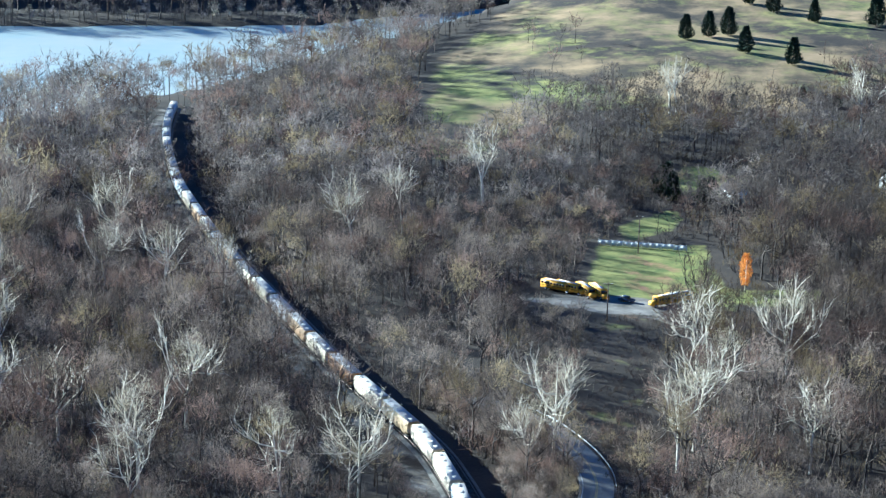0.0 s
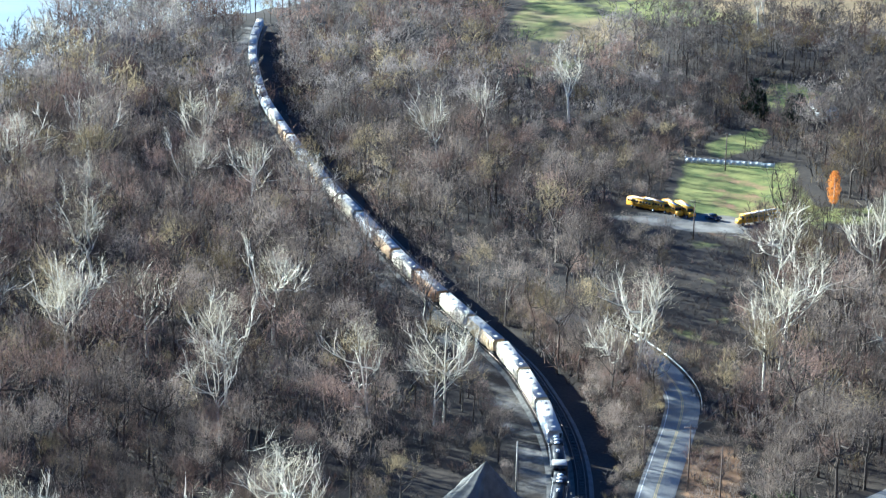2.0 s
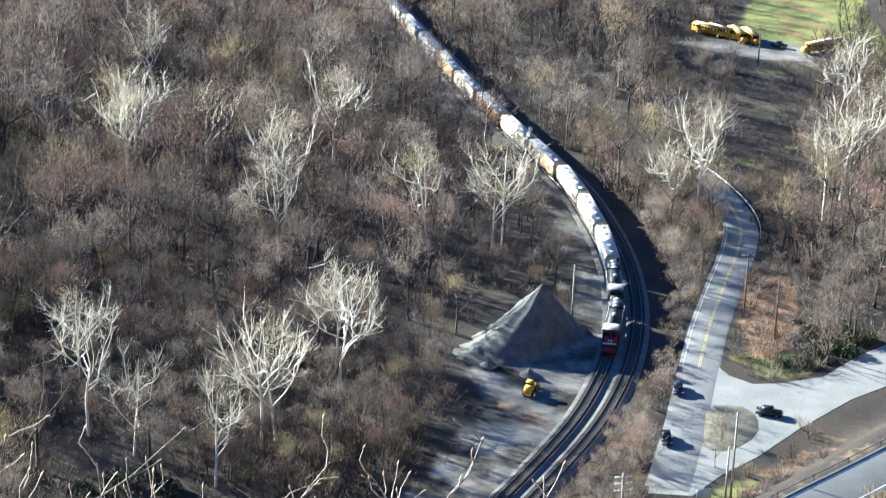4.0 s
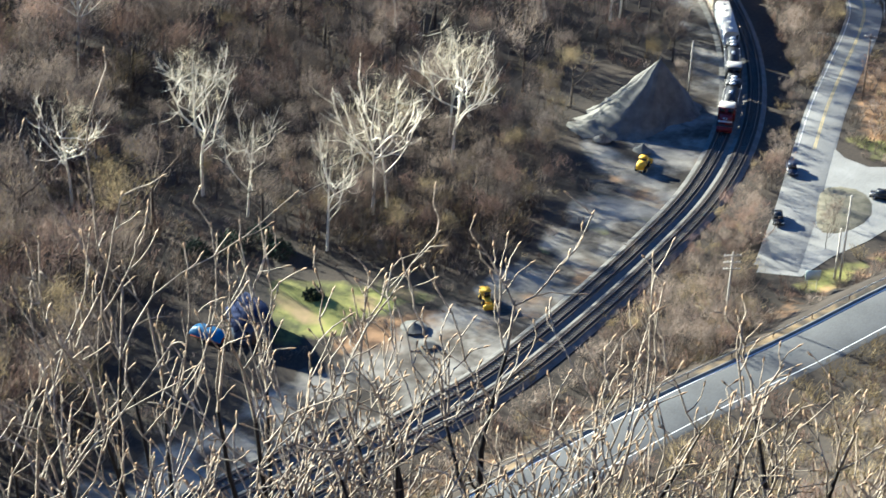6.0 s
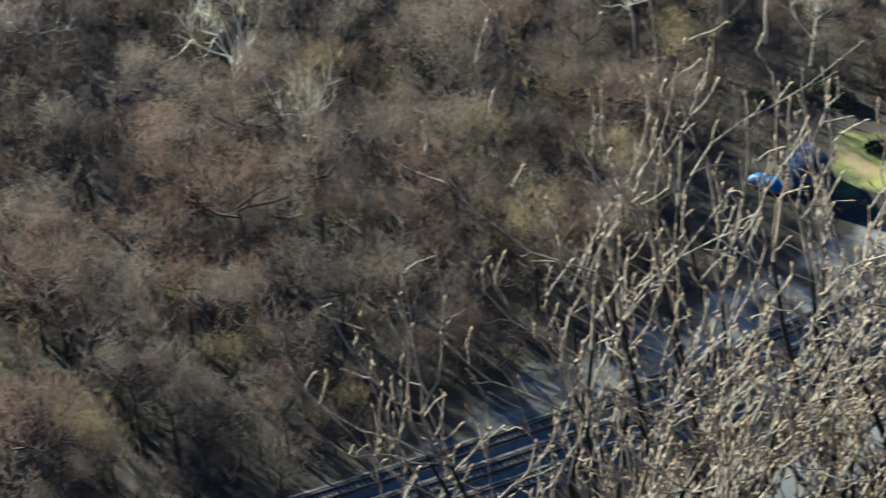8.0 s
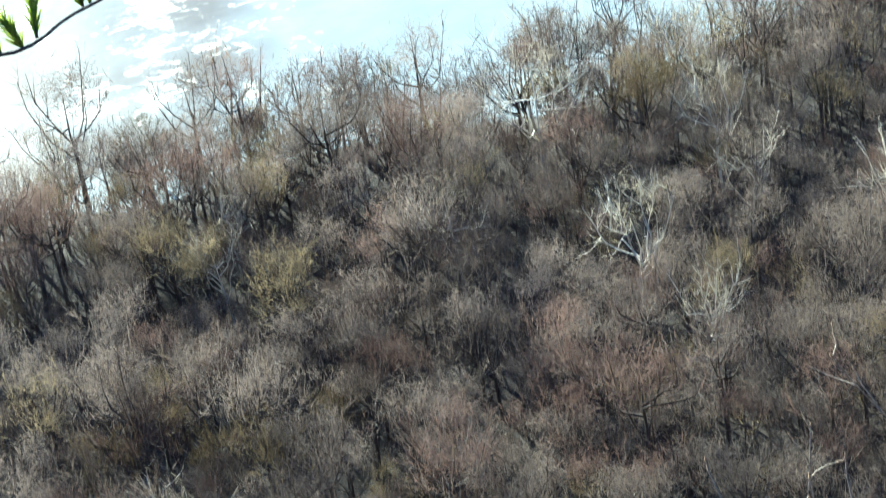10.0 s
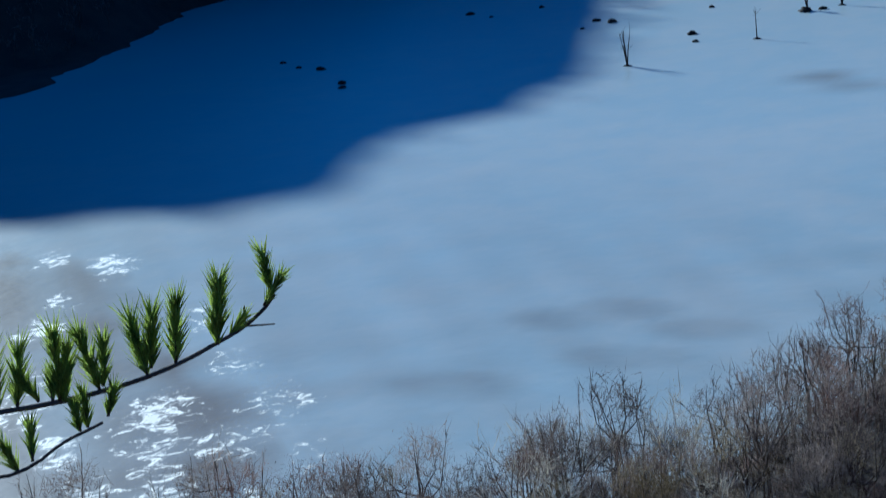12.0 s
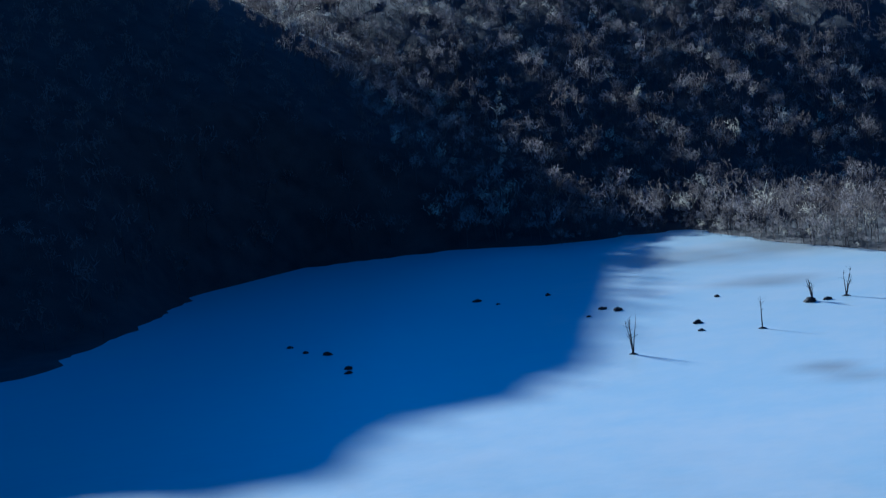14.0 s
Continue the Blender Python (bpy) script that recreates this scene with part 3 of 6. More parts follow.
def bare_tree(height, spread, limbs, kids, twigs, width, fork=0.32, sides=4, stout=1.0, twig_len=0.085, heavy=0, bends=3):
    """Wood (0) and fine twigs (1) of a leafless tree at the origin: forking limbs, their branches, and sprays of twigs along these."""
    wood, brush = Shape(), Shape()
    r0 = height * 0.0125 * stout
    lean = rng.normal(0, 0.03, 2) * height
    foot = np.array([lean[0] * 0.4, lean[1] * 0.4, height * fork])
    crown = np.array([lean[0], lean[1], height * (fork + 1.0) * 0.5])
    tall = height * (1.0 - fork) * 0.5
    top = np.array([lean[0] * 1.2, lean[1] * 1.2, height * rng.uniform(0.66, 0.86)])
    knee = (foot + top) * 0.5 + rng.normal(0, 0.03, 3) * height
    wood.tube([(0, 0, -0.5), foot, knee, top], [r0, r0 * 0.72, r0 * 0.36, r0 * 0.08], sides, cap=False)
    runs = [(foot * 0.3 + knee * 0.7, top)]
    for k in range(limbs):
        a = k * 2.4 + rng.uniform(-0.5, 0.5)
        e = rng.uniform(-0.15, 1.15)
        side = np.array([math.cos(a), math.sin(a), 0.0])
        s = foot + (knee - foot) * rng.uniform(-0.2, 1.2)
        end = crown + (side * spread * math.cos(e) + np.array([0, 0, tall * math.sin(e)])) * rng.uniform(0.75, 1.0)
        line = [s]
        for u in np.arange(1, bends) / bends:
            line.append(s + (end - s) * u + (side * 0.16 - np.array([0, 0, 0.10])) * spread * math.sin(u * 3.14) + rng.normal(0, 0.018, 3) * height)
        line.append(end)
        wood.tube(line, list(np.linspace(r0 * 0.44, r0 * 0.08, len(line))), 3 if heavy < 2 else 5, cap=False)
        runs += [(line[-2], line[-1])] * 2
        for _ in range(kids):
            i = int(rng.integers(1, len(line) - 1)) if len(line) > 2 else 0
            b = line[i] + (line[i + 1] - line[i]) * rng.random()
            w = unit(unit(end - s) * 0.75 + rng.normal(0, 0.5, 3) + (0, 0, 0.22))
            reach = spread * rng.uniform(0.3, 0.62)
            c = b + w * reach
            if heavy:
                m = b + w * reach * 0.5 + rng.normal(0, 0.07, 3) * reach
                c = m + unit(w + rng.normal(0, 0.25, 3) + (0, 0, 0.3)) * reach * 0.55
                wood.tube([b, m, c], [r0 * 0.21, r0 * 0.14, r0 * 0.04], 3, cap=False)
                runs += [(b, m), (m, c)]
            else:
                wood.slivers(b[None], w[None], np.array([reach]), np.array([r0 * 0.34]), 0)
            runs += [(b, c)] * 2
    p, q = np.array([r[0] for r in runs]), np.array([r[1] for r in runs])

    def sprays(shape, count, length, wide):
        k = rng.integers(0, len(runs), count)
        base = p[k] + (q[k] - p[k]) * rng.uniform(0.1, 1.0, count)[:, None]
        way = unit(unit(q[k] - p[k]) * 0.75 + unit(base - foot) * 0.3 + rng.normal(0, 0.42, (count, 3)) + (0, 0, 0.2))
        shape.slivers(base, way, height * length * rng.uniform(0.45, 1.4, count), wide * rng.uniform(0.6, 1.4, count), 0)

    if heavy:
        sprays(wood, 40 * limbs, 0.085, r0 * 0.15)
    sprays(brush, int(twigs * 0.25), twig_len, width)
    # the outer twigs fill a rounded, lumpy crown
    outer = twigs - int(twigs * 0.25)
    lumps = [(crown + np.array([math.cos(a), math.sin(a), 0]) * spread * 0.42 + (0, 0, rng.uniform(-0.35, 0.35) * tall), spread * rng.uniform(0.42, 0.62), tall * rng.uniform(0.42, 0.62))
             for a in rng.uniform(0, 6.283, 4)] + [(crown + (0, 0, tall * 0.3), spread * 0.6, tall * 0.7)]
    k = rng.integers(0, len(lumps), outer)
    v = unit(rng.normal(size=(outer, 3)))
    v[:, 2] = np.where(v[:, 2] < -0.3, -v[:, 2], v[:, 2])
    tip = np.array([l[0] for l in lumps])[k] + v * np.array([(l[1], l[1], l[2]) for l in lumps])[k] * (rng.uniform(0.12, 1.0, outer) ** 0.45)[:, None]
    way = unit(unit(tip - foot) * 0.4 + v * 0.5 + rng.normal(0, 0.5, (outer, 3)))
    length = height * twig_len * rng.uniform(0.5, 1.4, outer)
    brush.slivers(tip - way * length[:, None], way, length, width * rng.uniform(0.6, 1.4, outer), 0)
    return wood, brush


def joined(wood, brush):
    a, b = wood.arrays(), brush.arrays()
    return np.concatenate([a[0], b[0]]), np.concatenate([a[1], b[1] + len(a[0])]), np.concatenate([a[2] * 0, b[2] * 0 + 1])


def species(kinds):
    """The same trees again with twigs of the second and third colour."""
    return [(v, f, np.where(w > 0, w + k, 0)) for k in range(3) for v, f, w in kinds]


def scatter(name, kinds, places, label, mats):
    """One mesh of many trees: rows of x, y, z, size, turn, kind, tone."""
    vs, fs, ws, ts, n = [], [], [], [], 0
    for k, (v, f, w) in enumerate(kinds):
        rows = places[places[:, 5].astype(int) == k]
        if not len(rows):
            continue
        c, s = np.cos(rows[:, 4]), np.sin(rows[:, 4])
        p = v[None] * rows[:, 3][:, None, None]
        q = np.stack([p[..., 0] * c[:, None] - p[..., 1] * s[:, None], p[..., 0] * s[:, None] + p[..., 1] * c[:, None], p[..., 2]], 2) + rows[:, None, :3]
        m = len(v)
        vs.append(q.reshape(-1, 3))
        fs.append((f[None] + (np.arange(len(rows)) * m)[:, None, None] + n).reshape(-1, 3))
        ws.append(np.tile(w, len(rows)))
        ts.append(np.repeat(rows[:, 6], m))
        n += m * len(rows)
    me = mesh_np(name, np.concatenate(vs), np.concatenate(fs), mats, np.concatenate(ws), np.concatenate(ts))
    return tagged(new(name, me), label, "woodland", kind="stuff")


def wooded(x, y):
    """Where trees stand."""
    n = 0.78 * x - 0.625 * y + 152
    ok = (depth_in(x, y, RIVER) < np.where(y < 500, -4, -9)) & ((n < -24) | ((x < -70) & (n > 13) & (n < 60)))
    ok &= away(x, y, TRACK[::8]) > np.where(y > 858, 1.5, np.where(y > 500, 5.6, np.where(y > 455, 6.2, 8.5)))
    ok &= ~((y > 470) & (y < 790) & (x < np.interp(y, TRACK[::-1, 1], TRACK[::-1, 0])) & (away(x, y, TRACK[::8]) < np.interp(y, [470, 520, 640], [7.5, 6.5, 6.0])))
    ok &= away(x, y, offset(TRACK, -5)[::8]) > np.where(y > 430, 4.8, 6.0)
    ok &= (away(x, y, ROAD[::4]) > 5.5) & (away(x, y, HIGHWAY[::4]) > 12)
    for poly, gap in ((YARD, 2), (LAWN, 3), (CUT, 1), (HILL_LAWN, 1), (LOW_LAWN, 1), ([(28, 576), (52, 576), (48, 552), (34, 546), (26, 560)], 5), ([(80, 582), (94, 582), (92, 548), (82, 548)], 3), ([(40, 300), (52, 344), (110, 392), (112, 350), (60, 300)], 0), (MEADOW, 2), (BUS_LOT, 2), (LANE, 2), (ROCKY_FIELD, 2)):
        ok &= depth_in(x, y, poly) < -gap
    ok &= depth_in(x, y, [(-18, 360), (6, 358), (8, 330), (-24, 330)]) < -1
    lo, hi = np.interp(y, TRACK[::-1, 1], TRACK[::-1, 0]), np.interp(y, ROAD[::-1, 1], ROAD[::-1, 0])
    ok &= ~((x > lo) & (x < hi + 4) & (y < 408) & (y > 255))
    ok &= depth_in(x, y, [(-84, 264), (-74, 230), (-56, 226), (-40, 246), (-24, 268), (-22, 284), (-46, 286), (-72, 280)]) < 0
    ok &= ~((x > 20) & (y < 400) & (y > 300) & (x < 44) & (n > -120) & (x > 27))
    ok &= depth_in(x, y, BANK) < -2
    ok &= depth_in(x, y, [(-66, 274), (-42, 284), (-66, 306), (-96, 304)]) < 0
    ok &= depth_in(x, y, [(-64, 266), (-58, 284), (-116, 316), (-126, 298)]) < 0
    sunny = depth_in(x, y, [(-14, 346), (-2, 368), (-46, 396), (-62, 370)]) > 0
    ok &= ~sunny | (np.sin(x * 12.9898 + y * 78.233) > 0.6)
    back = depth_in(x, y, [(-40, 282), (-22, 285), (-95, 330), (-130, 322), (-72, 278)]) > 0
    ok &= ~back | (np.sin(x * 12.9898 + y * 78.233) > -0.35)
    return ok


def lay(x0, x1, y0, y1, gap):
    xs, ys = np.meshgrid(np.arange(x0, x1, gap), np.arange(y0, y1, gap))
    x = xs.ravel() + rng.uniform(-0.48, 0.48, xs.size) * gap
    y = ys.ravel() + rng.uniform(-0.48, 0.48, xs.size) * gap
    return x, y


def sector(x, y, left, right, r0, r1):
    a, r = np.degrees(np.arctan2(-x, y)), np.hypot(x, y)
    return (a < left) & (a > right) & (r > r0) & (r < r1)


def low_growth(x, y):
    """Trees about half as tall sunward of the clearings, lowered to let sun in."""
    out = np.ones(len(x))
    for poly, f in (([(-15, 586), (38, 566), (47, 634), (84, 640), (64, 704), (-10, 674)], 0.68), ([(20, 498), (47, 498), (50, 562), (18, 566)], 0.6), ([(64, 640), (110, 690), (90, 760), (40, 740)], 0.7),
                    ([(-110, 330), (-62, 262), (-36, 282), (-72, 345)], 0.55), ([(36, 418), (20, 470), (34, 560), (46, 560)], 0.6), ([(-22, 500), (-22, 552), (4, 540), (6, 486)], 0.4), ([(-60, 292), (-24, 286), (-16, 345), (-56, 362)], 0.66)):
        out = np.where(depth_in(x, y, poly) > 0, f, out)
    # lowered too on the sunward side of the railway, to keep the train lit
    west = np.interp(y, TRACK[::-1, 1], TRACK[::-1, 0]) - x
    out = np.where((west > 0) & (west < 34) & (y > 345) & (y < 640), np.minimum(out, np.interp(y, [430, 450, 500, 540, 640], [0.58, 0.92, 0.95, 0.82, 0.85]) + 0.012 * np.clip(west - 12, 0, 30)), out)
    # tall trees line the river bank
    return np.where((x < -120) & (depth_in(x, y, RIVER) > -70), 1.2 * out, out)


def rows_for(x, y, size, kinds):
    k = len(x)
    size = size * low_growth(x, y)
    tone = 0.5 * wobble(x, y, 25, 4.0) * 0.35 + rng.normal(0, 0.27, k)
    tone = tone - 0.45 * smooth(40, 70, x) * smooth(450, 500, y) * smooth(900, 850, y)
    kind = rng.integers(0, kinds, k) + kinds * np.select([rng.random(k) < 0.11 + 0.09 * wobble(x, y, 40, 7.0), rng.random(k) < 0.24 + 0.2 * wobble(x, y, 60, 9.0)], [1, 2], 0)
    return np.c_[x, y, ground_z(x, y), size * np.clip(rng.normal(0.95, 0.22, k), 0.45, 1.5), rng.uniform(0, 6.28, k), kind, tone]


NEAR_PAIRS = [bare_tree(19, 6.2, 6, 4, 820, 0.058, twig_len=0.095, stout=1.45) for _ in range(6)] + [bare_tree(13, 5.4, 5, 4, 720, 0.055, fork=0.14, twig_len=0.12) for _ in range(5)]
NEAR_KINDS = [joined(*pair) for pair in NEAR_PAIRS]
MIDDLE_KINDS = [joined(*bare_tree(19, 6.3, 5, 3, 390, 0.09, sides=3, bends=2, twig_len=0.095, stout=1.4)) for _ in range(6)] + [joined(*bare_tree(13, 5.4, 4, 3, 350, 0.085, fork=0.14, sides=3, bends=2, twig_len=0.12)) for _ in range(3)]
MID_KINDS = [joined(*bare_tree(18, 6.6, 3, 2, 240, 0.17, sides=3, bends=2, twig_len=0.1)) for _ in range(6)]
SLOPE_KINDS = [joined(*bare_tree(20, 6.4, 3, 2, 105, 0.30, sides=3, twig_len=0.12, bends=1)) for _ in range(5)]
FAR_KINDS = [joined(*bare_tree(20, 6.8, 2, 1, 42, 0.5, sides=3, twig_len=0.14, bends=1)) for _ in range(5)]

x, y = lay(-300, 130, 70, 420, 6.6)
keep = sector(x, y, 52, -14, 190, 390)
x, y = x[keep], y[keep]
keep = wooded(x, y)
near_rows = rows_for(x[keep], y[keep], 1.0, len(NEAR_KINDS))
x, y = lay(-300, 170, 250, 660, 6.8)
keep = sector(x, y, 50, -14, 390, 640)
x, y = x[keep], y[keep]
keep = wooded(x, y)
middle_rows = rows_for(x[keep], y[keep], 1.0, len(MIDDLE_KINDS))
x, y = lay(-330, 330, 500, 1120, 8.0)
keep = sector(x, y, 40, -17, 640, 1120)
x, y = x[keep], y[keep]
keep = wooded(x, y)
mid_rows = rows_for(x[keep], y[keep], 1.0, len(MID_KINDS))
# a few trees stand out in the hill field
fx, fy = lay(-20, 260, 740, 1300, 26)
keep = (depth_in(fx, fy, ROCKY_FIELD) > 2) & (rng.random(len(fx)) < np.where((fx > 30) & (fx < 75) & (fy < 1010), 0.7, np.where(fx < 45, 0.15, 0.03)))
mid_rows = np.concatenate([mid_rows, rows_for(fx[keep], fy[keep], 0.8, len(MID_KINDS))])
x, y = lay(-1500, 700, 850, 2300, 19)
keep = sector(x, y, 56, -17, 900, 2400)
x, y = x[keep], y[keep]
d, a = down_sun(x, y)
ok = (depth_in(x, y, RIVER) < -7) & (depth_in(x, y, ROCKY_FIELD) < -2) & (np.hypot(x, y) > 1120)
# on the mountain they stand below the crest, on the side that faces the river
face = d - crest_line(a)
keep = ok & (face > np.where(a < 650, 62, -80)) & (a < 1030)
keep |= ok & (a >= 1030) & (ground_z(x, y) < 215) & (ground_z(x, y) > -1)
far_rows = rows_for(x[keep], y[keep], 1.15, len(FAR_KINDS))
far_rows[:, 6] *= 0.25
x, y = lay(-1300, 0, 1060, 2000, 12)
d, a = down_sun(x, y)
keep = (depth_in(x, y, RIVER) < -6) & (depth_in(x, y, ROCKY_FIELD) < -2) & (np.hypot(x, y) > 1120) & (((a > 660) & (a < 1150) & (d > -2050) & (d < -1000) & (y < 2000)) | ((x > -420) & (depth_in(x, y, RIVER) > -70)))
slope_far = rows_for(x[keep], y[keep], 1.0, len(SLOPE_KINDS))
# scrub at the water's edge
x, y = lay(-760, 40, 1060, 1330, 6)
keep = (depth_in(x, y, RIVER) < -3) & (depth_in(x, y, RIVER) > -26) & (np.hypot(x, y) > 1050) & (rng.random(len(x)) < 0.8)
slope_far = np.concatenate([slope_far, rows_for(x[keep], y[keep], 0.4, len(SLOPE_KINDS))])


# close-grown young trees along the edge of the wood
x, y = lay(-120, -14, 284, 350, 4.4)
keep = (depth_in(x, y, [(-64, 292), (-50, 287), (-24, 290), (-22, 312), (-22, 345), (-104, 350), (-112, 322)]) > 0) & (depth_in(x, y, YARD) < -4)
edge_rows = rows_for(x[keep], y[keep], 0.62, len(MIDDLE_KINDS))
edge_rows[:, 3] = np.clip(edge_rows[:, 3], 0.4, np.where(depth_in(edge_rows[:, 0], edge_rows[:, 1], YARD) < -15, 0.8, 0.42))
edge_rows[:, 6] -= 0.12


def single_trees(rows):
    """The trees nearest to the lookout, each one a thing."""
    protos = {}
    for x_, y_, z_, s, a, k, _ in rows:
        m = pose(x_, y_, z_, 0, 0, math.degrees(a))
        if k not in protos:
            t = thing("bare_tree", m, "leafless grey-brown deciduous tree on the valley floor", "tree", "valley trees")
            for name, shape, mat_ in zip(("trunk", "crown"), NEAR_PAIRS[int(k) % len(NEAR_PAIRS)], (BARK, (TWIG, OLIVE_TWIG, RED_TWIG)[int(k) // len(NEAR_PAIRS)])):
                v, f, w = shape.arrays()
                part(name, mesh_np(name, v, f, [mat_]), None, t)
            protos[k] = t
        else:
            t = copy_thing(protos[k], m)
        t.scale = (s, s, s)


order = np.argsort(near_rows[:, 1] - 0.4 * near_rows[:, 0] + 400 * (near_rows[:, 0] < -150))
single_trees(near_rows[order[:290]])
near_rows = near_rows[order[290:]]
scatter("bare_woods", species(NEAR_KINDS), near_rows, "dense leafless grey-brown trees on the valley floor", [BARK, TWIG, OLIVE_TWIG, RED_TWIG])
scatter("bare_woods", species(MIDDLE_KINDS), middle_rows, "leafless grey-brown trees along the railway", [BARK, TWIG, OLIVE_TWIG, RED_TWIG])
scatter("bare_woods", species(MIDDLE_KINDS), edge_rows, "young leafless trees crowding the edge of the wood", [BARK, TWIG, OLIVE_TWIG, RED_TWIG])
scatter("bare_woods", species(MID_KINDS), mid_rows, "leafless grey-brown woods beside the train", [BARK, HAZE_TWIG, OLIVE_TWIG, RED_TWIG])
scatter("far_woods", species(SLOPE_KINDS), slope_far, "leafless woods on the slope behind the wooded point", [BARK, HAZE_TWIG, PALE_TWIG, HAZE_TWIG])
scatter("far_woods", species(FAR_KINDS), far_rows, "leafless woods on the hills across the river", [BARK, FAR_SHADE_TWIG, FAR_SHADE_TWIG, FAR_SHADE_TWIG])


# ---- brush ----
def bush(height, spread, stems, twigs, width):
    s = Shape()
    a, o = rng.uniform(0, 6.283, stems), rng.uniform(0.1, 0.7, stems)
    way = unit(np.c_[np.cos(a) * o, np.sin(a) * o, np.ones(stems)])
    root = np.c_[np.cos(a) * spread * 0.25, np.sin(a) * spread * 0.25, np.full(stems, -0.1)]
    ln_ = height * rng.uniform(0.6, 1.0, stems)
    s.slivers(root, way, ln_, np.full(stems, width * 1.3), 0)
    k = rng.integers(0, stems, twigs)
    base = root[k] + way[k] * (ln_[k] * rng.uniform(0.15, 0.8, twigs))[:, None] + rng.normal(0, spread * 0.12, (twigs, 3)) * (1, 1, 0.3)
    w2 = unit(way[k] + rng.normal(0, 0.5, (twigs, 3)))
    s.slivers(base, w2, height * rng.uniform(0.15, 0.4, twigs), width * rng.uniform(0.6, 1.2, twigs), 1)
    v, f, w = s.arrays()
    return v, f, w


BUSHES = [bush(3.2, 2.2, 10, 110, 0.075) for _ in range(6)]
x, y = lay(-60, 60, 215, 480, 2.7)
n = 0.78 * x - 0.625 * y + 152
right = away(x, y, offset(TRACK, -4.4)[::6])
keep = (n < -6) & (right > np.interp(y, [345, 362, 385, 480], [3.4, 5.0, 7.0, 7.0])) & (away(x, y, TRACK[::6]) > 8.0) & (away(x, y, HIGHWAY[::3]) > 8) & (away(x, y, ROAD[::3]) > 5.0) & (depth_in(x, y, LANE) < -1)
left_side = x < np.interp(y, TRACK[::-1, 1], TRACK[::-1, 0])
keep &= ~left_side & (x < np.interp(y, ROAD[::-1, 1], ROAD[::-1, 0]) + 24)
keep &= (rng.random(len(x)) < np.where((x > 12) & (y < 330), 0.45, 0.85))
brush_rows = rows_for(x[keep], y[keep], 0.95, len(BUSHES))
scatter("roadside_brush", species(BUSHES), brush_rows, "leafless grey-tan brush between railway and road", [BARK, TWIG, OLIVE_TWIG, RED_TWIG])
x, y = lay(-60, 160, 60, 420, 3.3)
n = 0.78 * x - 0.625 * y + 152
keep = (n > 9) & (n < 76) & sector(x, y, 40, -20, 90, 460)
slope_rows = rows_for(x[keep], y[keep], 1.0, len(BUSHES))
slope_rows[:, 5] = slope_rows[:, 5] % len(BUSHES) + len(BUSHES) * (1 + (rng.random(len(slope_rows)) < 0.35))
scatter("hillside_brush", species(BUSHES), slope_rows, "tan leafless brush on the steep slope below the lookout", [BARK, TWIG, OLIVE_TWIG, RED_TWIG])
x, y = lay(-45, -14, 275, 352, 4.2)
keep = (np.abs(depth_in(x, y, YARD)) < 4.5) & (away(x, y, TRACK[::6]) > 11) & (rng.random(len(x)) < 0.5)
yard_rows = rows_for(x[keep], y[keep], 0.6, len(BUSHES))
scatter("yard_brush", species(BUSHES), yard_rows, "low brown weeds along the edge of the gravel yard", [BARK, TWIG, OLIVE_TWIG, RED_TWIG])


# ---- undergrowth in the woods ----
THICKETS = [bush(4.2, 3.4, 9, 60, 0.11) for _ in range(6)]
x, y = lay(-300, 130, 70, 420, 4.6)
keep = sector(x, y, 58, -15, 175, 400)
x, y = x[keep], y[keep]
keep = (wooded(x, y) | (depth_in(x, y, [(-40, 284), (-22, 287), (-95, 330), (-130, 322), (-76, 280)]) > 0)) & (rng.random(len(x)) < np.where((x < -120) & (depth_in(x, y, RIVER) > -90), 0.5, 0.9))
under_rows = rows_for(x[keep], y[keep], 1.0, len(THICKETS))
under_rows[:, 6] -= 0.15
scatter("undergrowth", species(THICKETS), under_rows, "tangled brown undergrowth beneath the bare trees", [BARK, TWIG, OLIVE_TWIG, RED_TWIG])
x, y = lay(-260, 150, 380, 800, 8.6)
keep = sector(x, y, 40, -14, 395, 800)
x, y = x[keep], y[keep]
keep = wooded(x, y)
under_rows = rows_for(x[keep], y[keep], 1.7, len(THICKETS))
scatter("undergrowth", species(THICKETS), under_rows, "grey-brown saplings filling the gaps between the trees", [BARK, HAZE_TWIG, OLIVE_TWIG, RED_TWIG])
x, y = lay(-20, 112, 480, 770, 4.4)
keep = wooded(x, y) & (low_growth(x, y) < 0.9)
scatter("undergrowth", species(THICKETS), rows_for(x[keep], y[keep], 1.2, len(THICKETS)), "brown saplings and scrub round the meadow", [BARK, TWIG, OLIVE_TWIG, RED_TWIG])
# brush added, its tone lowered, to hold the cleared strip's shade
x, y = lay(30, 86, 416, 640, 3.0)
keep = (depth_in(x, y, CUT) > 0) & (depth_in(x, y, MEADOW) < -2) & (depth_in(x, y, BUS_LOT) < -2)
cut_rows = rows_for(x[keep], y[keep], 0.5, len(THICKETS))
cut_rows[:, 6] -= 0.25
scatter("darkening_brush", species(THICKETS), cut_rows, "low brush added to darken the shaded cleared strip below the bus lot", [BARK, TWIG, RED_TWIG, RED_TWIG])
x, y = lay(-10, 36, 262, 470, 3.1)
right = away(x, y, offset(TRACK, -4.4)[::6])
lo, hi = np.interp(y, TRACK[::-1, 1], TRACK[::-1, 0]), np.interp(y, ROAD[::-1, 1], ROAD[::-1, 0])
keep = (x > lo) & (x < hi - 4.2) & (right > np.interp(y, [345, 362, 385, 480], [3.6, 5.4, 7.4, 7.4])) & (away(x, y, HIGHWAY[::3]) > 9) & (rng.random(len(x)) < 0.9)
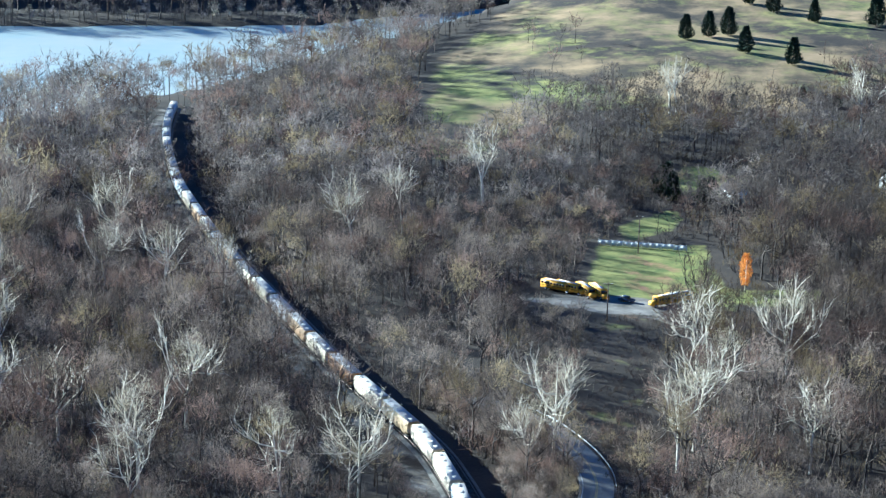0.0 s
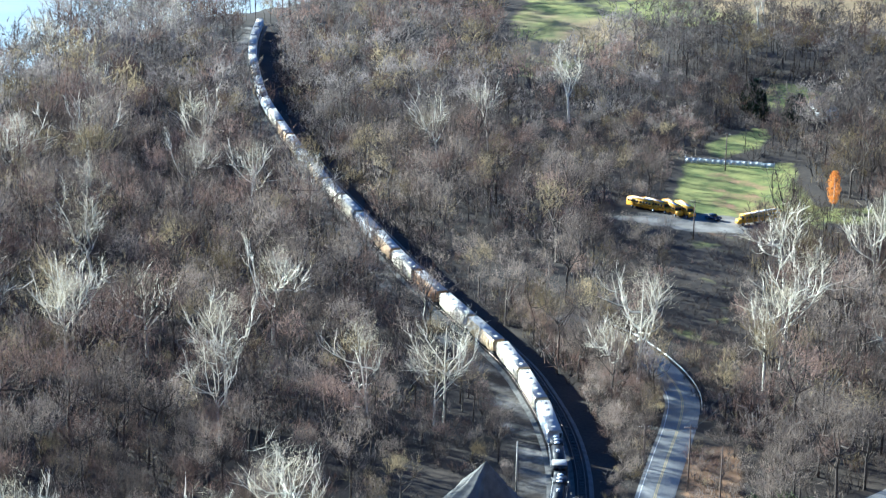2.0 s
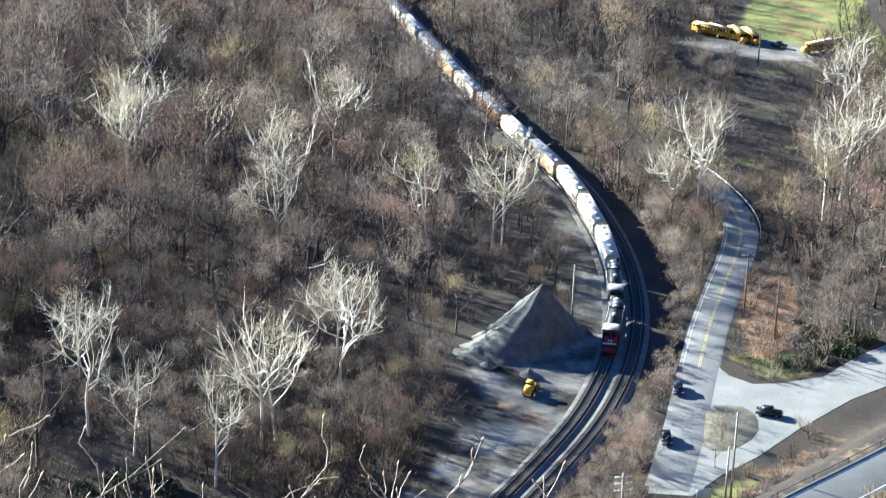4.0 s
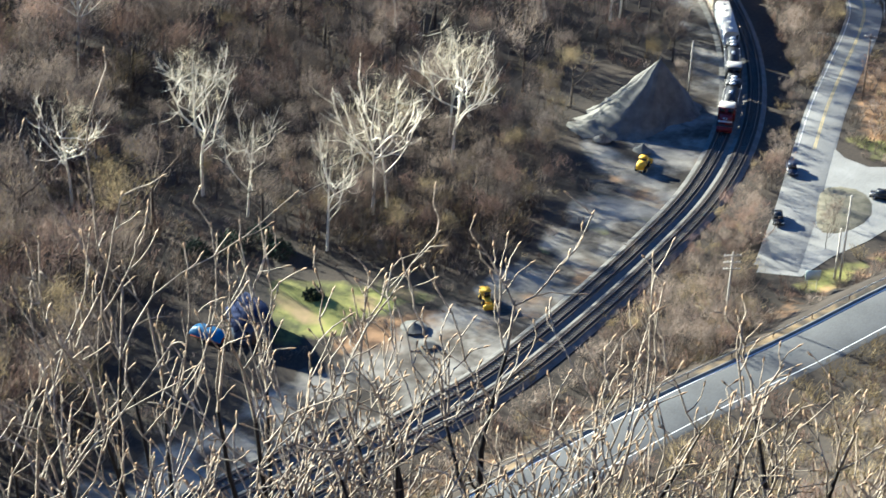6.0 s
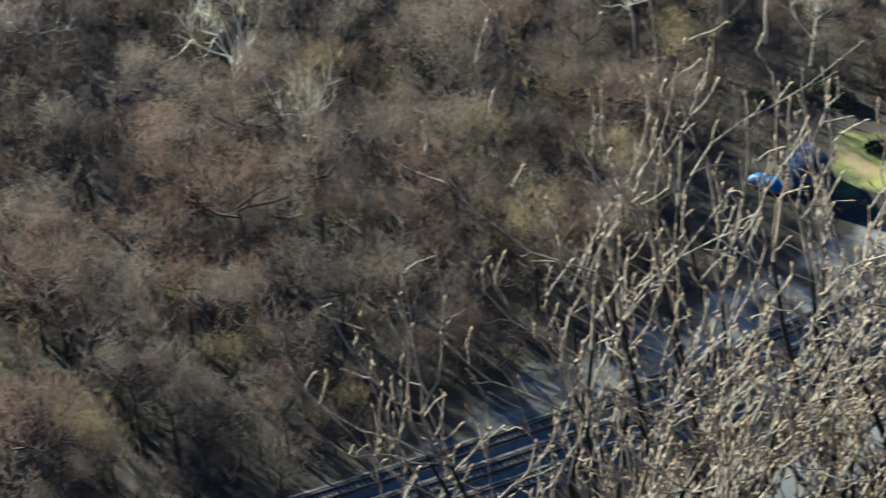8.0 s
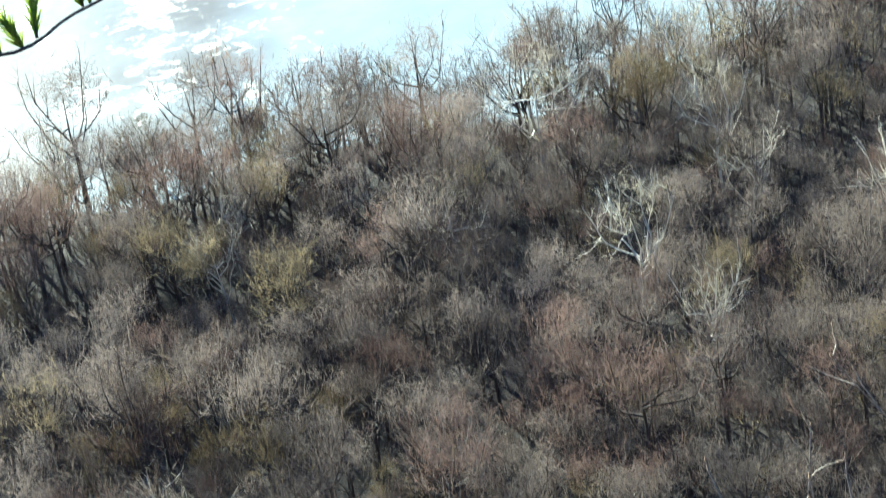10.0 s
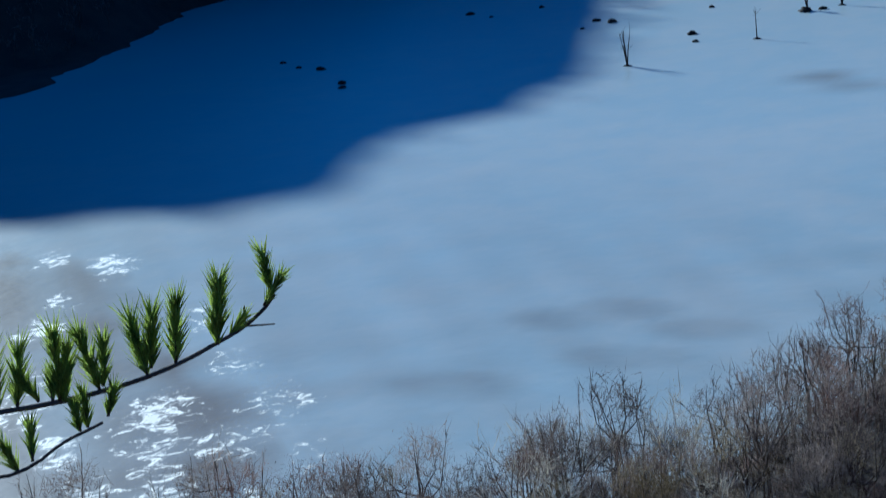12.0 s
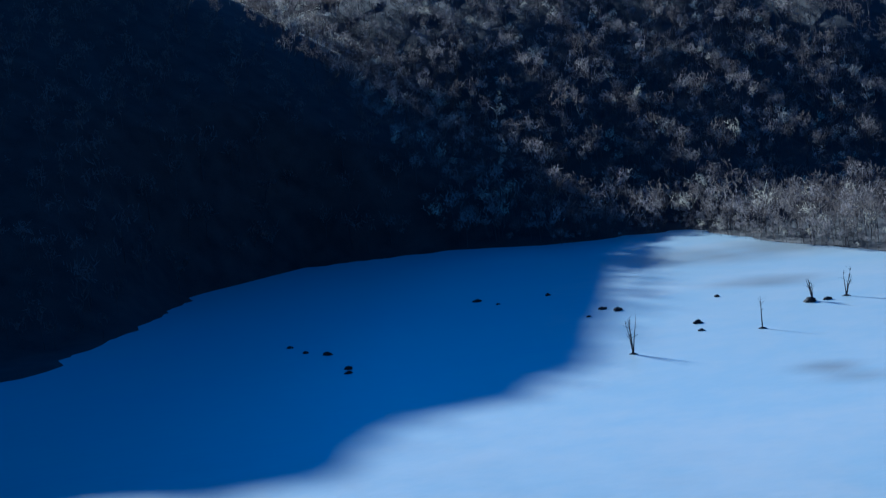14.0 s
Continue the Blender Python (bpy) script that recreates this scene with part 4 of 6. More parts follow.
strip_rows = rows_for(x[keep], y[keep], np.where(right[keep] < 8.0, 0.33, 0.56), len(NEAR_KINDS))
strip_rows[:, 5] = len(NEAR_KINDS) * (strip_rows[:, 5] // len(NEAR_KINDS)) + rng.integers(6, 11, len(strip_rows))
strip_rows[:, 6] += 0.1
scatter("trackside_thicket", species(NEAR_KINDS), strip_rows, "thicket of small tan leafless trees between railway and road", [BARK, TWIG, OLIVE_TWIG, RED_TWIG])
x, y = lay(-112, -20, 222, 315, 2.7)
keep = (0.78 * x - 0.625 * y + 152 < -14) & (depth_in(x, y, LAWN) < -0.5) & (depth_in(x, y, YARD) < -1) & (np.hypot(x + 61, y - 261) > 6.5) & (np.hypot(x + 66.5, y - 258) > 5) & (rng.random(len(x)) < 0.55)
weed_rows = rows_for(x[keep], y[keep], 0.5, len(THICKETS))
weed_rows[:, 6] -= 0.1
x, y = lay(-125, -60, 262, 320, 2.6)
keep = (depth_in(x, y, [(-66, 272), (-64, 292), (-112, 322), (-124, 300), (-84, 264)]) > 0) & (depth_in(x, y, LAWN) < -2)
weed_rows = np.concatenate([weed_rows, rows_for(x[keep], y[keep], 0.85, len(THICKETS))])
x, y = lay(-64, -20, 282, 316, 2.5)
keep = (depth_in(x, y, [(-62, 287), (-38, 285), (-26, 290), (-22, 314), (-60, 314)]) > 0) & (depth_in(x, y, YARD) < -2.5)
weed_rows = np.concatenate([weed_rows, rows_for(x[keep], y[keep], 1.25, len(THICKETS)) - (0, 0, 0, 0, 0, 0, 0.3)])
scatter("undergrowth", species(THICKETS), weed_rows, "rough brown weeds and saplings round the lawn", [BARK, TWIG, OLIVE_TWIG, RED_TWIG])
x, y = lay(-130, 30, 425, 850, 3.6)
lo = np.interp(y, TRACK[::-1, 1], TRACK[::-1, 0])
keep = (x > lo) & (away(x, y, offset(TRACK, -4.4)[::8]) > np.interp(y, [425, 480, 560], [6.5, 5.0, 3.0])) & (x < lo + 20) & (away(x, y, ROAD[::4]) > 5) & (rng.random(len(x)) < 0.9)
cutting_rows = rows_for(x[keep], y[keep], 0.9, len(THICKETS))
scatter("undergrowth", species(THICKETS), cutting_rows, "brown scrub along the foot of the woods beside the railway", [BARK, TWIG, OLIVE_TWIG, RED_TWIG])


# ---- white-barked trees and conifers ----
def make_sycamore(height, limbs, twigs, stout=1.35):
    t = thing("sycamore", pose(0, 0, 0), "tall leafless sycamore with white bark", "tree", "sycamores")
    wood, brush = bare_tree(height, 7.2, limbs, 7, twigs, 0.055, fork=rng.uniform(0.22, 0.34), sides=6, stout=stout, heavy=2, bends=5)
    v, f, w = wood.arrays()
    part("trunk", mesh_np("trunk", v, f, [PALE_BARK]), None, t)
    v, f, w = brush.arrays()
    part("crown", mesh_np("crown", v, f, [PALE_TWIG]), None, t, "fine pale twigs")
    return t


def stand(proto, spots, z=None, low=0.85, high=1.2):
    """Copies of the prototypes in turn at the spots; the prototypes take the first ones."""
    for k, spot in enumerate(spots):
        px_, py_ = spot[:2]
        g = float(ground_z(px_, py_))
        s = rng.uniform(low, high) * (spot[2] if len(spot) > 2 else 1.0)
        m = pose(px_, py_, g, 0, 0, rng.uniform(0, 360)) @ Matrix.Diagonal((s, s, s, 1))
        src = proto[k % len(proto)]
        if k < len(proto):
            src.matrix_basis = m
        else:
            ob = copy_thing(src, pose(px_, py_, g, 0, 0, rng.uniform(0, 360)))
            ob.scale = (s, s, s)


SYCAMORES = [(-84, 437), (-57, 447), (-60, 554, 0.9), (-13, 640), (13, 682, 1.2), (-27, 606), (-140, 660), (-118, 533), (-94, 560), (-76, 550), (95, 849, 1.10), (93, 856, 0.90), (168, 832, 1.20), (57, 441, 1.1),
             (85, 488, 1.1), (-16, 402), (-31, 398), (-62, 408), (25, 428), (-152, 776), (-160, 762), (-134, 768), (81, 428), (67, 476), (19, 424, 0.8), (-173, 720), (-172, 648), (-127, 579, 1.1), (-143, 564), (-101, 437), (-121, 443), (-86, 326, 0.9), (-42, 336, 0.9), (63, 488), (52, 427), (-149, 289), (-131, 240), (-186, 255), (-228, 247)]
SYCAMORES_NEAR = [(-79, 304), (-70, 298, 0.85), (-50, 303, 1.1), (-48, 306), (-40, 324), (-60, 386), (-55, 289, 0.9), (-115, 352), (-98, 418), (-121, 292), (-99, 296, 0.9), (-150, 252, 1.1), (-219, 233, 0.8), (-170, 163),
                  (-212, 322, 1.2), (-194, 296, 1.2), (-162, 304, 1.1), (-203, 330, 1.1), (-187, 336, 1.15), (-285, 263, 0.8), (-18, 400, 0.8), (-128, 470), (-105, 480), (-146, 560), (-100, 610)]
EVERY_SYCAMORE = SYCAMORES + SYCAMORES_NEAR
stand([make_sycamore(23, int(rng.integers(5, 8)), 620) for _ in range(7)], [p for p in EVERY_SYCAMORE if math.hypot(*p[:2]) > 412], low=0.95, high=1.25)
stand([make_sycamore(23, int(rng.integers(6, 9)), 320, 1.0) for _ in range(5)], [p for p in EVERY_SYCAMORE if math.hypot(*p[:2]) <= 412], low=0.95, high=1.2)


def make_cedar(height, width):
    t = thing("cedar_tree", pose(0, 0, 0), "dark evergreen cedar with a dense pointed crown", "tree", "cedars")
    part("trunk", Shape().tube([(0, 0, -0.3), (0, 0, height * 0.8)], [0.22, 0.05], 6), BARK, t)
    k = 2200
    h = rng.uniform(0.04, 1.0, k)
    a = rng.uniform(0, 6.283, k)
    r = width * np.minimum((1.04 - h) ** 0.62 * 1.15, 0.5 + 2.5 * h) * rng.uniform(0.35, 1.0, k) * (1 + 0.22 * np.sin(a * 3 + h * 9))
    base = np.c_[np.cos(a) * r, np.sin(a) * r, h * height]
    way = unit(np.c_[np.cos(a), np.sin(a), np.full(k, 0.9)] + rng.normal(0, 0.3, (k, 3)))
    crown = Shape()
    crown.slivers(base, way, rng.uniform(0.6, 1.3, k), rng.uniform(0.35, 0.7, k), 0)
    part("crown", crown, CEDAR, t)
    return t


stand([make_cedar(12.5, 3.9) for _ in range(3)], [(113, 990, 1.00), (125, 998, 1.05), (135, 1003, 1.05), (138, 963, 1.00), (157, 942, 1.00), (181, 1031, 0.90), (164, 1053, 1.05), (154, 1071, 0.90), (210, 1023, 1.20), (152, 882, 0.55), (166, 876, 0.55), (75, 708, 0.75), (78, 713, 0.80), (78, 697, 0.75), (88, 692, 0.70), (91, 695, 0.70), (121, 871, 0.50)], low=0.92, high=1.08)


def build_orange_tree(x_, y_):
    t = thing("autumn_tree", pose(x_, y_, float(ground_z(x_, y_))), "narrow tree still holding bright orange-brown leaves", "tree")
    part("trunk", Shape().tube([(0, 0, -0.3), (0.1, 0, 5), (0, 0.1, 10)], [0.25, 0.17, 0.05], 7), PALE_BARK, t)
    k = 900
    h = rng.uniform(0.18, 1.0, k)
    a = rng.uniform(0, 6.283, k)
    r = 2.1 * np.sin(np.clip((h - 0.1) * 3.3, 0, 3.0)) ** 0.6 * rng.uniform(0.3, 1.0, k)
    s = Shape()
    s.slivers(np.c_[np.cos(a) * r, np.sin(a) * r, h * 11.5], unit(rng.normal(0, 1, (k, 3))), rng.uniform(0.3, 0.7, k), rng.uniform(0.25, 0.5, k), 0)
    part("crown", s, ramp_mat("orange_brown_leaves", (0.48, 0.19, 0.03), (0.80, 0.40, 0.08), 0.9, 0.8, 0.0, thin=0.4), t, "bright orange-brown leaves")


build_orange_tree(87, 579)


EVERGREEN = ramp_mat("olive_evergreen_leaves", (0.025, 0.035, 0.012), (0.11, 0.13, 0.045), 0.8, 0.8, 0.2)
STRAW_LEAF = ramp_mat("bleached_clinging_leaves", (0.36, 0.27, 0.12), (0.68, 0.55, 0.30), 0.8, 0.85, 0.1)


def build_leafy_shrub(x_, y_, wide, high, leaf, label, group):
    t = thing("shrub", pose(x_, y_, float(ground_z(x_, y_))), label, "shrub", group)
    stems = Shape()
    for a in rng.uniform(0, 6.28, 7):
        stems.tube([(0, 0, -0.2), (math.cos(a) * wide * 0.3, math.sin(a) * wide * 0.3, high * 0.4), (math.cos(a) * wide * 0.6, math.sin(a) * wide * 0.6, high * 0.8)], [0.08, 0.05, 0.02], 4)
    part("stems", stems, BARK, t)
    k = 700
    v = unit(rng.normal(size=(k, 3)))
    v[:, 2] = np.abs(v[:, 2])
    lump = 1 + 0.25 * np.sin(v[:, 0] * 7 + x_) * np.cos(v[:, 1] * 6)
    base = v * (wide, wide, high) * (lump * rng.uniform(0.45, 1.0, k) ** 0.5)[:, None]
    s = Shape()
    s.slivers(base, unit(v + rng.normal(0, 0.7, (k, 3))), rng.uniform(0.25, 0.6, k), rng.uniform(0.18, 0.36, k), 0)
    part("foliage", s, leaf, t)


for sx_, sy_, w_, h_ in ((44, 364, 2.0, 1.8), (47, 358, 2.4, 2.0), (50, 356, 2.4, 2.2), (41, 350, 2.0, 1.6), (50, 364, 2.6, 2.4), (44, 353, 2.2, 1.7), (54, 362, 2.6, 2.4), (38, 349, 1.5, 1.2)):
    build_leafy_shrub(sx_, sy_, w_, h_, EVERGREEN, "dense olive-green evergreen shrub on the bank above the lane", "bank shrubs")
for sx_, sy_, w_, h_ in ((-104, 316, 2.6, 5.0), (-99, 312, 1.8, 3.6), (-94, 315, 2.0, 4.0)):
    build_leafy_shrub(sx_, sy_, w_, h_, STRAW_LEAF, "tall shrub holding bleached straw-coloured leaves", "straw shrubs")


# dark shrubs added to make the shadowed hollow behind the lawn
for sx_, sy_, w_, h_ in ((-75, 283, 2.4, 2.6), (-70, 286, 2.8, 3.0), (-66, 289, 2.6, 3.4), (-62, 286, 2.2, 2.4), (-54, 273.5, 1.6, 1.3)):
    build_leafy_shrub(sx_, sy_, w_, h_, CEDAR, "dark shrub added for the shadowed hollow behind the lawn", "lawn shrubs")


def build_single_tree(x_, y_, size, kind, label):
    t = thing("bare_tree", pose(x_, y_, float(ground_z(x_, y_)), 0, 0, rng.uniform(0, 360)) @ Matrix.Scale(size, 4), label, "tree")
    for name, shape, mat_ in zip(("trunk", "crown"), NEAR_PAIRS[kind], (BARK, TWIG)):
        v, f, w = shape.arrays()
        part(name, mesh_np(name, v, f, [mat_]), None, t)


build_single_tree(24, 306.5, 0.62, 7, "small spreading bare tree beside the junction island")
build_single_tree(25.5, 315.5, 0.5, 8, "small grey bare tree growing on the junction island")
build_single_tree(-84, 291, 1.0, 1, "dark double-stemmed bare tree at the wood's edge")
build_single_tree(-66, 291, 0.95, 2, "leaning bare tree at the wood's edge")

# ---- the train ----
CREAM = ramp_mat("weathered_cream_paint", (0.38, 0.31, 0.21), (0.66, 0.59, 0.46), 0.5, 0.7, 0.15, per_object=0.25)
TAN = ramp_mat("rust_streaked_tan_paint", (0.26, 0.13, 0.06), (0.55, 0.42, 0.25), 0.4, 0.75, 0.15, per_object=0.3)
GREY_CAR = ramp_mat("light_grey_paint", (0.40, 0.40, 0.40), (0.68, 0.69, 0.70), 0.4, 0.7, 0.15, per_object=0.2)
ORANGE = ramp_mat("orange_paint", (0.30, 0.13, 0.05), (0.52, 0.33, 0.16), 0.5, 0.6, 0.1)
ROOF_WHITE = ramp_mat("sun_bleached_car_roof", (0.36, 0.34, 0.30), (0.52, 0.49, 0.44), 0.5, 0.6, 0.1, per_object=0.15)
DARK_IRON = ramp_mat("dark_running_gear", (0.012, 0.011, 0.010), (0.05, 0.043, 0.038), 1.0, 0.8, 0.3)
RED = ramp_mat("locomotive_red", (0.07, 0.006, 0.011), (0.16, 0.013, 0.022), 0.8, 0.4, 0.05)
LOCO_BLACK = ramp_mat("locomotive_black", (0.012, 0.013, 0.016), (0.045, 0.045, 0.05), 0.8, 0.5, 0.05)
GLASS = ramp_mat("dark_window_glass", (0.01, 0.012, 0.014), (0.03, 0.034, 0.04), 1.0, 0.08, 0.0, spec=0.5)


def add_truck(parent, y):
    tr = part("truck", Shape().box((2.0, 2.6, 0.35), (0, y, 0.62)), DARK_IRON, parent)
    for dy in (-0.9, 0.9):
        for sx in (-0.75, 0.75):
            part("wheel", Shape().tube([(sx - 0.07, y + dy, 0.45), (sx + 0.07, y + dy, 0.45)], [0.45, 0.45], 10), DARK_IRON, tr)


def make_hopper(length, side, label):
    t = thing("freight_car", pose(0, 0, 0), label, "freight car", "train cars")
    h = length / 2
    body = Shape()
    outline = [(-1.25, 1.15), (-1.52, 1.7), (-1.52, 3.75), (-1.15, 4.3), (1.15, 4.3), (1.52, 3.75), (1.52, 1.7), (1.25, 1.15)]
    k = len(outline)
    rings = [[(x_, y_, z_ if not end else max(z_, 1.9)) for x_, z_ in outline] for y_, end in ((-h + 0.5, 1), (-h + 1.6, 0), (h - 1.6, 0), (h - 0.5, 1))]
    f = []
    for i in range(3):
        for j in range(k):
            a, b = i * k + j, i * k + (j + 1) % k
            f += [(a, b, a + k), (b, b + k, a + k)]
    for j in range(1, k - 1):
        f += [(0, j, j + 1), (3 * k, 3 * k + j + 1, 3 * k + j)]
    body.add(np.array(rings).reshape(-1, 3), f)
    part("body", body, side, t)
    part("roof", Shape().box((2.5, length - 1.1, 0.10), (0, 0, 4.34), taper=(0.96, 1)), ROOF_WHITE, t, "sun-bleached roof")
    for y_ in np.linspace(-h + 2.2, h - 2.2, 5):
        part("hatch", Shape().box((0.9, 1.5, 0.06), (0, float(y_), 4.41), taper=(0.9, 0.95)), ROOF_WHITE, t)
    for sx in (-1.55, 1.55):
        for y_ in np.linspace(-h + 1.2, h - 1.2, 9):
            part("rib", Shape().box((0.07, 0.12, 2.1), (sx, float(y_), 2.7)), side, t)
    for y_ in np.linspace(-h + 4, h - 4, 3):
        part("chute", Shape().box((1.7, 2.2, 0.75), (0, float(y_), 0.85), taper=(1.5, 1.4)), side, t)
    part("sill", Shape().box((0.5, length - 0.3, 0.35), (0, 0, 1.05)), DARK_IRON, t)
    for sy in (-1, 1):
        part("ladder", Shape().box((0.5, 0.06, 2.4), (1.1, sy * (h - 0.45), 2.6)), DARK_IRON, t)
        add_truck(t, sy * (h - 2.1))
    return t


def make_locomotive(nose, label):
    t = thing("locomotive", pose(0, 0, 0), label, "locomotive", "train cars")
    part("frame", Shape().box((3.0, 18.0, 0.5), (0, 0, 1.35)), LOCO_BLACK, t)
    part("nose", Shape().box((2.4, 2.0, 1.5), (0, -7.6, 2.35), taper=(0.9, 0.8)), nose, t, "painted short nose")
    part("pilot", Shape().box((2.8, 0.4, 1.0), (0, -9.1, 0.9)), nose, t)
    cab = part("cab", Shape().box((3.05, 2.5, 2.5), (0, -5.3, 2.85)), nose, t)
    part("cab_roof", Shape().box((2.9, 2.7, 0.18), (0, -5.3, 4.2), taper=(0.85, 0.95)), ROOF_WHITE, t, "white cab roof")
    for sx in (-0.75, 0.75):
        part("windscreen", Shape().box((1.0, 0.06, 0.75), (sx, -6.58, 3.55)), GLASS, cab)
    for sx in (-1.54, 1.54):
        part("side_window", Shape().box((0.06, 1.4, 0.7), (sx, -5.3, 3.5)), GLASS, cab)
    part("white_band", Shape().box((2.5, 0.06, 0.3), (0, -8.62, 2.2)), WHITE, t)
    for sx in (-0.25, 0.25):
        part("headlight", Shape().tube([(sx, -8.5, 2.8), (sx, -8.66, 2.8)], [0.13, 0.13], 8), WHITE, t)
    part("hood", Shape().box((1.9, 12.2, 2.3), (0, 2.3, 2.75), taper=(0.92, 1)), LOCO_BLACK, t)
    part("radiator", Shape().box((2.6, 3.0, 0.6), (0, 6.2, 3.95), taper=(0.9, 0.95)), LOCO_BLACK, t)
    for y_ in (4.6, 6.2, 7.8):
        part("fan", Shape().tube([(0, y_, 4.25), (0, y_, 4.36)], [0.6, 0.6], 14), STEEL, t)
    part("exhaust", Shape().box((0.7, 1.2, 0.25), (0, 1.0, 4.0)), STEEL, t)
    part("fuel_tank", Shape().box((2.6, 4.2, 0.8), (0, 0, 0.75), taper=(1.0, 0.9)), LOCO_BLACK, t)
    for sx in (-1.45, 1.45):
        rail = Shape().tube([(sx, -4.0, 2.6), (sx, 8.8, 2.6)], [0.03, 0.03], 4)
        for y_ in np.linspace(-3.8, 8.6, 8):
            rail.tube([(sx, float(y_), 1.55), (sx, float(y_), 2.6)], [0.025, 0.025], 4)
        part("handrail", rail, WHITE, t)
    for sy in (-5.8, 5.8):
        add_truck(t, sy)
    return t


def build_train():
    s = np.concatenate([[0], np.cumsum(np.linalg.norm(np.diff(TRACK, axis=0), axis=1))])
    start = s[np.argmin(np.hypot(TRACK[:, 0] - 6.2, TRACK[:, 1] - 347))]

    def at_s(q):
        a = np.array([np.interp(q - 1.0, s, TRACK[:, k]) for k in (0, 1)])
        b = np.array([np.interp(q + 1.0, s, TRACK[:, k]) for k in (0, 1)])
        c, d = (a + b) / 2, b - a
        return pose(c[0], c[1], 0.55, 0, 0, math.degrees(math.atan2(d[1], d[0])) + 90)

    front = make_locomotive(RED, "red-nosed diesel locomotive with white cab roof leading the train")
    front.matrix_basis = at_s(start - 9.5)
    back = make_locomotive(LOCO_BLACK, "black diesel locomotive coupled behind the leading one")
    back.matrix_basis = at_s(start - 29.0)
    protos = [make_hopper(18.0, m, l) for m, l in ((CREAM, "cream covered hopper car with a white roof"), (TAN, "tan rust-streaked covered hopper car with a white roof"),
                                                   (GREY_CAR, "light grey covered hopper car with a white roof"), (ORANGE, "rusty orange covered hopper car with a white roof"))]
    order = [2, 0, 0, 1, 0, 3, 0, 1, 2, 0, 0, 1, 2, 0, 1, 0, 2, 2, 0, 1, 0, 2, 0, 2, 2, 0, 2, 2, 0, 2]
    used, q = set(), start - 39.0 - 9.4
    for k in order:
        if q < 12:
            break
        if k in used:
            copy_thing(protos[k], at_s(q))
        else:
            protos[k].matrix_basis = at_s(q)
            used.add(k)
        q -= 18.9


build_train()


# ---- gravel yard ----
STOCKPILE = ramp_mat("stockpiled_gravel", (0.055, 0.055, 0.053), (0.22, 0.21, 0.185), 0.5, 0.95, 0.7, 18)


def build_heap(name, cx, cy, radius, height, label, lobes=(), slump=0.0, dug=0.0):
    """A cone of loose stone with slumped shoulders; its rim runs under the ground."""
    n, k = 120, 60
    reach = max([radius * (1 + slump)] + [math.hypot(lx - cx, ly - cy) + lr for lx, ly, lr, lh in lobes]) * 1.04
    a = np.linspace(0, 2 * np.pi, n, endpoint=False)
    v, f = [], []
    for i in range(k + 1):
        r = reach * i / k
        x_, y_ = cx + np.cos(a) * r, cy + np.sin(a) * r
        d = np.hypot(x_ - cx, y_ - cy) / (radius * (1 + 0.04 * np.sin(a * 3 + 1) + slump * np.clip(np.cos(a - 3.95), 0, 1) ** 3 - dug * np.clip(np.cos(a + 0.85), 0, 1)))
        z_ = height * (1 - d)
        for lx, ly, lr, lh in lobes:
            z_ = np.maximum(z_, lh * (1 - np.hypot(x_ - lx, y_ - ly) / lr))
        z_ = np.where(z_ < 0.9, 0.9 - (0.9 - z_) * 0.55, z_)
        rough = np.clip(i / k * 4, 0, 1)
        z_ += ((0.14 if height > 6 else 0.0) * np.sin(a * 23 + 2 * np.sin(a * 7)) + 0.30 * wobble(x_, y_, 2.4) + 0.12 * wobble(x_, y_, 0.8, 3.0)) * rough * min(1.0, height / 6)
        v.append(np.c_[x_, y_, np.maximum(z_, -0.5)])
    for i in range(k):
        j = np.arange(n)
        p, q = i * n + j, i * n + (j + 1) % n
        f += [np.stack([p, p + n, q], 1), np.stack([q, p + n, q + n], 1)]
    me = mesh_np(name, np.concatenate(v), np.concatenate(f), [STOCKPILE])
    tagged(new(name, me), label, "gravel pile", "gravel heaps")


build_heap("gravel_pile", -6.3, 354.0, 9.8, 11.3, "tall cone of grey gravel stockpiled beside the track", [(-17.2, 345.5, 3.4, 2.0), (-15.0, 346.0, 4.0, 2.2)], 0.6, 0.5)
build_heap("gravel_pile", -15.0, 340.5, 1.6, 1.7, "small heap of pale gravel at the foot of the stockpile")
build_heap("gravel_pile", -7.6, 337.5, 1.7, 1.8, "low mound of pale gravel behind the wheel loader")
# this mound stands in for a dark round bush
build_heap("gravel_pile", -37.5, 267, 2.0, 1.2, "gravel mound put in for a dark bush at the lawn's edge")
build_heap("gravel_pile", -35, 262.5, 1.4, 0.6, "low mound of white crushed stone")

YELLOW = ramp_mat("machine_yellow", (0.55, 0.33, 0.02), (0.78, 0.50, 0.04), 0.8, 0.5, 0.05)
BUS_YELLOW = ramp_mat("school_bus_yellow", (0.60, 0.30, 0.015), (0.80, 0.43, 0.03), 0.8, 0.45, 0.05)
RUBBER = ramp_mat("black_rubber", (0.012, 0.012, 0.012), (0.04, 0.04, 0.04), 3.0, 0.9, 0.3)


def wheel(parent, x_, y_, r, w=0.3, rim=STEEL):
    ty = part("wheel", Shape().tube([(x_ - w / 2, y_, r), (x_ + w / 2, y_, r)], [r, r], 14), RUBBER, parent)
    part("rim", Shape().tube([(x_ - w / 2 - 0.02, y_, r), (x_ + w / 2 + 0.02, y_, r)], [r * 0.5, r * 0.5], 10), rim, ty)


